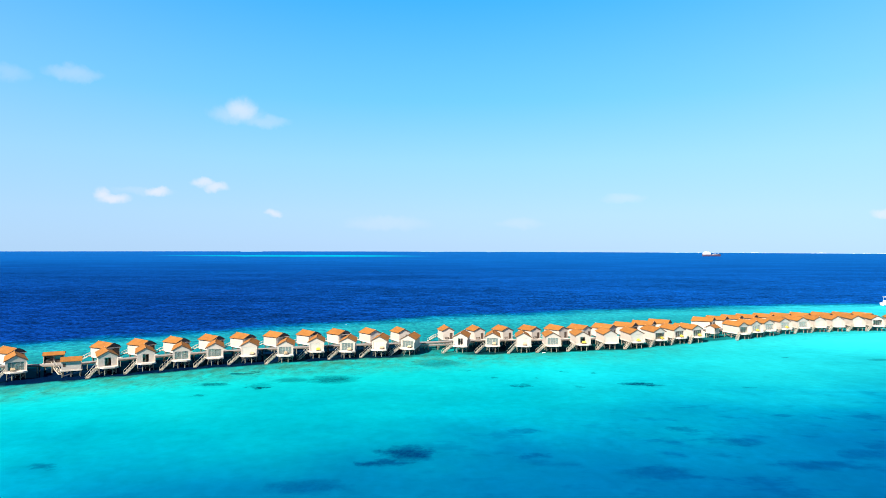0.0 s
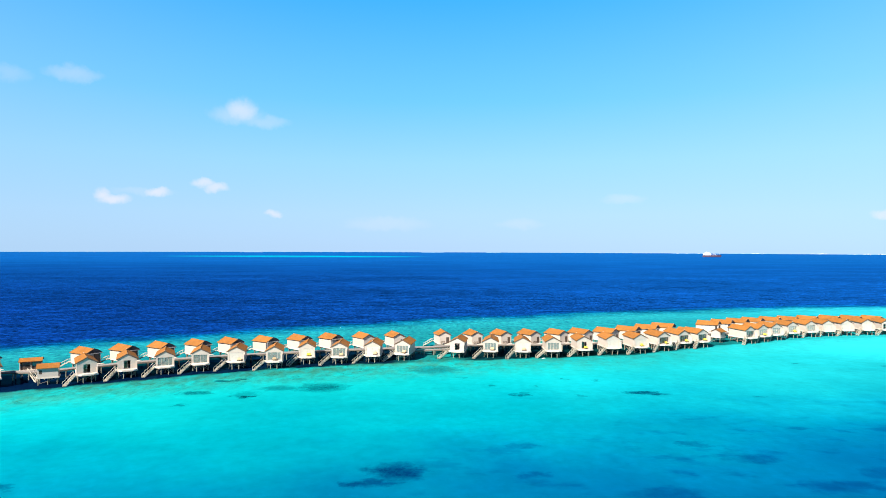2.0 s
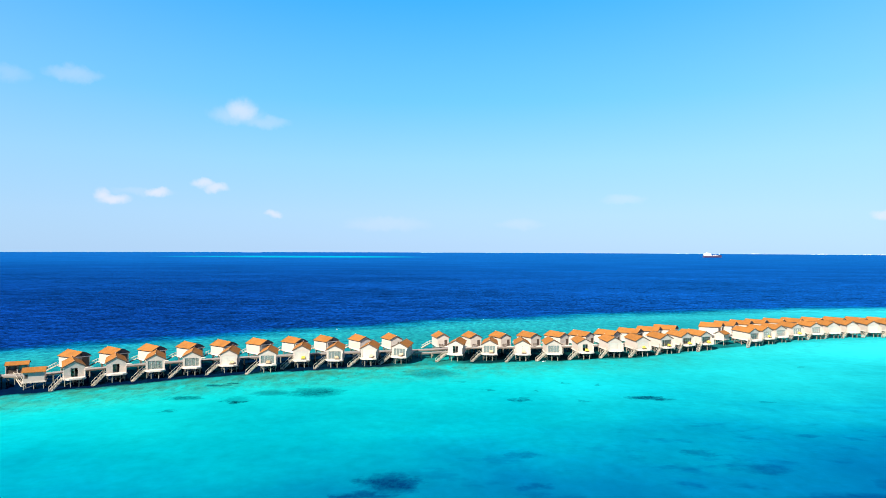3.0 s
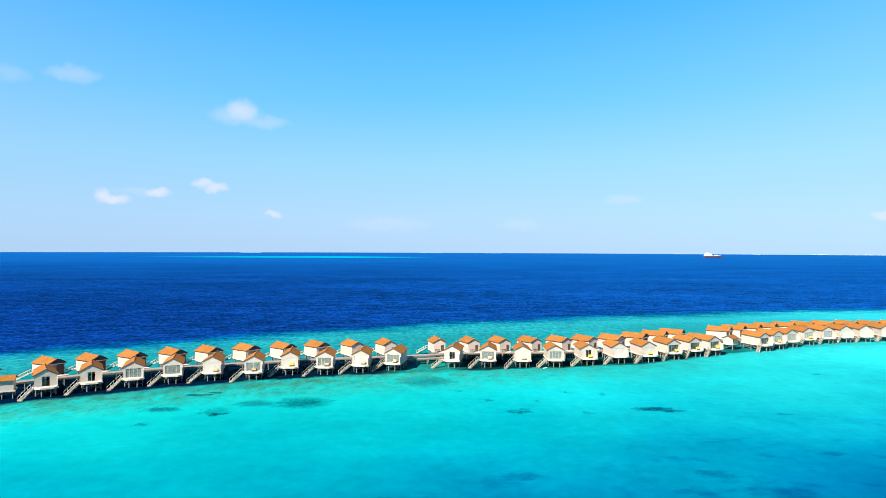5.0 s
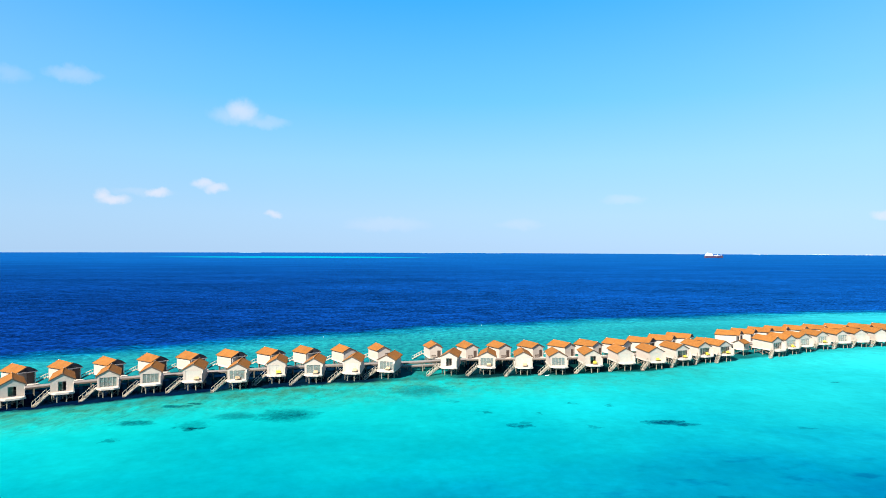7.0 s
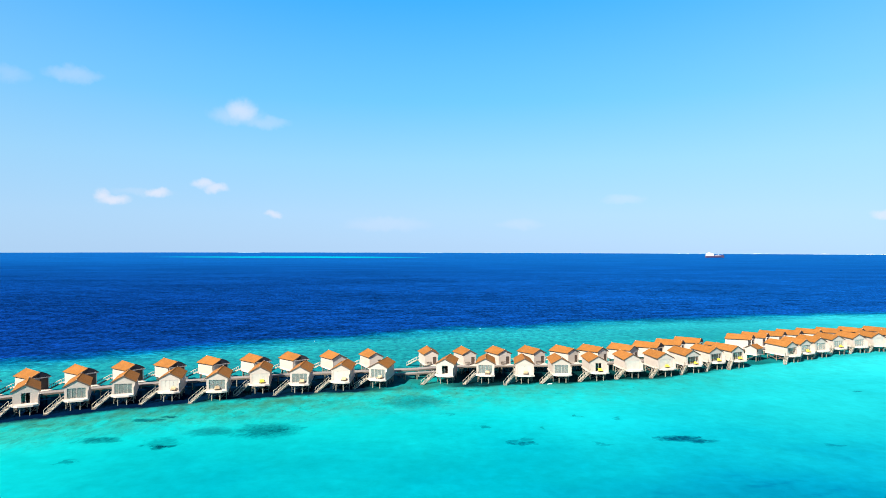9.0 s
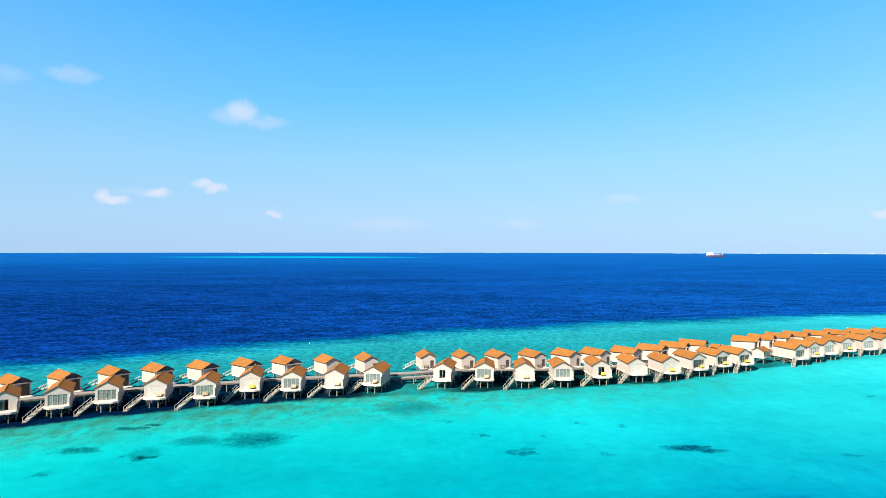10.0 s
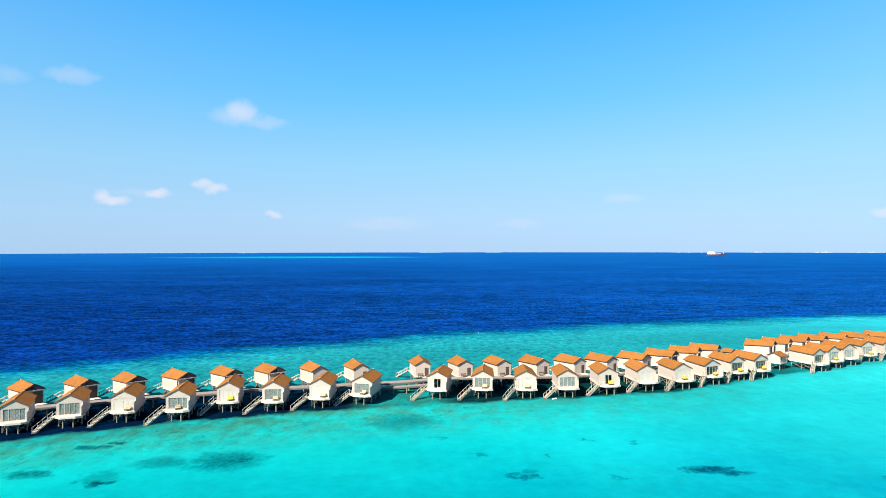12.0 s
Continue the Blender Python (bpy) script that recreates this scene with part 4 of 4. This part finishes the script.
def on_terrace(thing, villa_row, lx, ly, turn):
    x, y, az = villa_row[:3]
    return pose(x, y, 0, 0, 0, -az) @ pose(lx, ly, FLOOR, 0, 0, turn)


yellow = daybed(YELLOW, "bright yellow cushioned daybed on a villa terrace")
beige = daybed(BEIGE, "beige cushioned daybed on a villa terrace")
spots = [(yellow, WEST[3], 0.6, -0.4, 10), (yellow, MIDDLE[4], 0.3, -0.7, 0), (yellow, MIDDLE[6], 0.2, -0.5, 0), (yellow, MIDDLE[7], 0.5, -0.6, 15), (yellow, MIDDLE[8], 0.4, -0.7, 0),
         (yellow, MIDDLE[9], 0.5, -0.6, -10), (yellow, EAST[1], 0.2, -0.6, 0), (yellow, EAST[3], 0.5, -0.6, 0), (beige, WEST[4], 0.2, -0.6, 20),
         (beige, WEST[5], 1.0, -0.6, 0), (beige, WEST[0], 0.6, -0.7, -15), (beige, WEST[1], 0.9, -0.6, 0), (beige, MIDDLE[2], 0.3, -0.7, 0), (beige, MIDDLE[1], 0.6, -0.7, 0), (beige, WEST[2], 0.7, -0.7, 10), (beige, WEST[10], -0.8, -0.6, 0)]
for thing, row, lx, ly, turn in spots:
    m = on_terrace(thing, row, lx, ly, turn)
    if thing in used:
        copy_thing(thing, m)
    else:
        used.add(thing)
        thing.matrix_basis = m


seat = bench("dark timber bench on the entrance bridge of a reef villa")
for x, y, az in MIDDLE_REEF[:4]:
    a = radians(az)
    m = pose(x - 0.35 * math.sin(a), y - 0.35 * math.cos(a), FLOOR - 0.08, 0, 0, -az) @ pose(-0.75, -0.3, 0, 0, 0, 0)
    if seat in used:
        copy_thing(seat, m)
    else:
        used.add(seat)
        seat.matrix_basis = m


# ---- boats ----
def loft(sections):
    """A closed hull through loops of as many corners."""
    m = Mesh()
    loops = [[m.bm.verts.new(p) for p in s] for s in sections]
    n = len(loops[0])
    for a, b in zip(loops, loops[1:]):
        for i in range(n):
            m.bm.faces.new((a[i], a[(i + 1) % n], b[(i + 1) % n], b[i]))
    m.bm.faces.new(loops[0][::-1])
    m.bm.faces.new(loops[-1])
    return m


def hull_sections(length, beam, deep, high, steps=9):
    out = []
    for i in range(steps):
        u = i / (steps - 1)
        w = beam / 2 * (0.82 + 0.18 * math.sin(u * 3.1)) * (1 - max(0.0, u - 0.6) ** 2 * 5.6)
        w, h = max(w, 0.04 * beam), high * (1 + 0.35 * max(0.0, u - 0.5))
        x = length * (u - 0.5)
        out.append([(x, -w, h), (x, -w * 0.9, 0.2 * h), (x, -w * 0.45, -deep), (x, w * 0.45, -deep), (x, w * 0.9, 0.2 * h), (x, w, h)])
    return out


def paddle_board(x, y, turn):
    m = []
    for i in range(9):
        u = i / 8
        w = max(0.03, 0.33 * math.sin(math.pi * (0.06 + 0.88 * u)) ** 0.6)
        m.append([((u - 0.5) * 1.6, -w, 0.03), ((u - 0.5) * 1.6, -w * 0.8, -0.06), ((u - 0.5) * 1.6, w * 0.8, -0.06), ((u - 0.5) * 1.6, w, 0.03), ((u - 0.5) * 1.6, 0, 0.09)])
    me = loft(m).done("paddle_board")
    me.materials.append(KAYAK)
    ob = new("paddle_board", me)
    ob.matrix_basis = pose(x, y, 0.05, 0, 0, turn)
    return tagged(ob, "white paddle board afloat beside a villa stair", "paddle board")


paddle_board(26.9, 156.0, 35)


def launch(x, y, turn):
    b = base("motor_launch", x, y, 0, "white motor launch with flat canopy moored at the reef", "boat")
    b.matrix_basis = pose(x, y, 0, 0, 0, turn)
    part("hull", loft(hull_sections(15, 4.2, 0.6, 1.6)), SHIPWHITE, b)
    part("cabin", Mesh().hull([(-5.5, -1.6, 1.5), (3.0, -1.6, 1.5), (3.0, 1.6, 1.5), (-5.5, 1.6, 1.5)], [(-5.4, -1.45, 3.2), (2.0, -1.45, 3.2), (2.0, 1.45, 3.2), (-5.4, 1.45, 3.2)]), SHIPWHITE, b)
    for sx in (-5.2, -1.5, 1.8):
        for sy in (-1.4, 1.4):
            part("canopy_post", Mesh().rod((sx, sy, 3.1), (sx, sy, 5.2), 0.05, n=6), SHIPWHITE, b)
    part("canopy", Mesh().box(-5.8, 2.4, -1.8, 1.8, 5.2, 5.35), SHIPWHITE, b)
    part("window_band", Mesh().box(-4.8, 1.4, -1.56, 1.56, 2.2, 2.85), DARKWOOD, b, "dark cabin window band")
    return b


launch(276.5, 343.0, 8)


def mooring_buoy(x, y):
    b = base("mooring_buoy", x, y, 0, "white mooring buoy afloat at the reef edge", "buoy", "buoys at the reef edge")
    rings = []
    for i in range(7):
        a = -1.4 + 2.8 * i / 6
        r, z = 0.13 * math.cos(a), 0.06 + 0.13 * math.sin(a)
        rings.append([(r * math.cos(k * math.pi / 5), r * math.sin(k * math.pi / 5), z) for k in range(10)])
    part("float", loft(rings), KAYAK, b)
    part("mast", Mesh().rod((0, 0, 0.2), (0, 0, 0.42), 0.03, 0.02, n=6), KAYAK, b)
    return b


mooring_buoy(15.0, 276.0)
mooring_buoy(-52.3, 234.0)


def cargo_ship(x, y, turn):
    b = base("cargo_ship", x, y, 0, "red-hulled cargo ship with white superstructure far offshore", "ship")
    b.matrix_basis = pose(x, y, 0, 0, 0, turn)
    part("hull", loft(hull_sections(78, 14, 3.0, 8.5)), HULL, b)
    part("accommodation_block", Mesh().hull([(-37, -6.5, 8.2), (-6, -6.5, 8.2), (-6, 6.5, 8.2), (-37, 6.5, 8.2)], [(-35, -6, 15), (-9, -6, 15), (-9, 6, 15), (-35, 6, 15)]), SHIPWHITE, b, "white accommodation block")
    part("bridge", Mesh().hull([(-33, -6.8, 15.05), (-12, -6.8, 15.05), (-12, 6.8, 15.05), (-33, 6.8, 15.05)], [(-30, -5.5, 19), (-15, -5.5, 19), (-15, 5.5, 19), (-30, 5.5, 19)]), SHIPWHITE, b)
    part("window_band", Mesh().box(-13.2, -12.6, -5.0, 5.0, 16.2, 17.4), DARKWOOD, b, "dark bridge window band")
    part("funnel", Mesh().rod((-26, 0, 19), (-26, 0, 22), 2.4, 1.9), SHIPWHITE, b)
    part("hatch_cover", Mesh().box(4, 14, -5, 5, 8.2, 10.6), SHIPWHITE, b)
    part("hatch_cover", Mesh().box(16, 25, -4.5, 4.5, 8.4, 10.0), SHIPWHITE, b)
    part("mast", Mesh().rod((30, 0, 8.8), (30, 0, 17), 0.5, 0.25), SHIPWHITE, b)
    part("crane", Mesh().rod((15, 0, 8.4), (15, 0, 15), 0.7, 0.5), SHIPWHITE, b)
    return b


cargo_ship(1118.0, 2636.0, 4)


# ---- far land on the horizon ----
def far_island(x, y, long, seed, homes, label):
    """A low wooded strip with pale buildings along its shore."""
    rnd = random.Random(seed)
    isl = base("far_island", x, y, 0, label, "island", "islands on the horizon")
    secs = []
    for i in range(25):
        u = i / 24
        h = 0.3 + (1.5 + 2.0 * rnd.random()) * math.sin(math.pi * u) ** 0.5
        w = 8 + 40 * math.sin(math.pi * u)
        px = (u - 0.5) * long
        secs.append([(px, -w, -0.5), (px, -w * 0.7, h * 0.7), (px, 0, h), (px, w * 0.7, h * 0.7), (px, w, -0.5)])
    part("land", loft(secs), FARLAND, isl, "low hazy blue-green shore")
    for _ in range(homes):
        px = rnd.uniform(-0.47, 0.47) * long
        w, h = rnd.uniform(5, 24), rnd.choice((2.5, 3, 3, 4, 5, 6))
        part("building", Mesh().hull([(px - w / 2, -60, -0.4), (px + w / 2, -60, -0.4), (px + w / 2, -45, -0.4), (px - w / 2, -45, -0.4)],
                                      [(px - w / 2.2, -58, h), (px + w / 2.2, -58, h), (px + w / 2.2, -47, h), (px - w / 2.2, -47, h)]), FARWALL, isl, "pale far building")
    return isl


TOWN = "low distant island with pale buildings on the horizon"
BARE = "low bare island faint on the horizon"
for x, y, long, homes, label in [(1790, 4560, 330, 4, TOWN), (2190, 4540, 300, 5, TOWN), (2560, 4400, 110, 4, TOWN), (2900, 4220, 460, 12, TOWN), (3380, 3900, 560, 13, TOWN),
                                 (-90, 4700, 180, 0, BARE), (370, 4720, 120, 0, BARE), (-1360, 4500, 160, 0, BARE)]:
    far_island(x, y, long, int(x), homes, label)
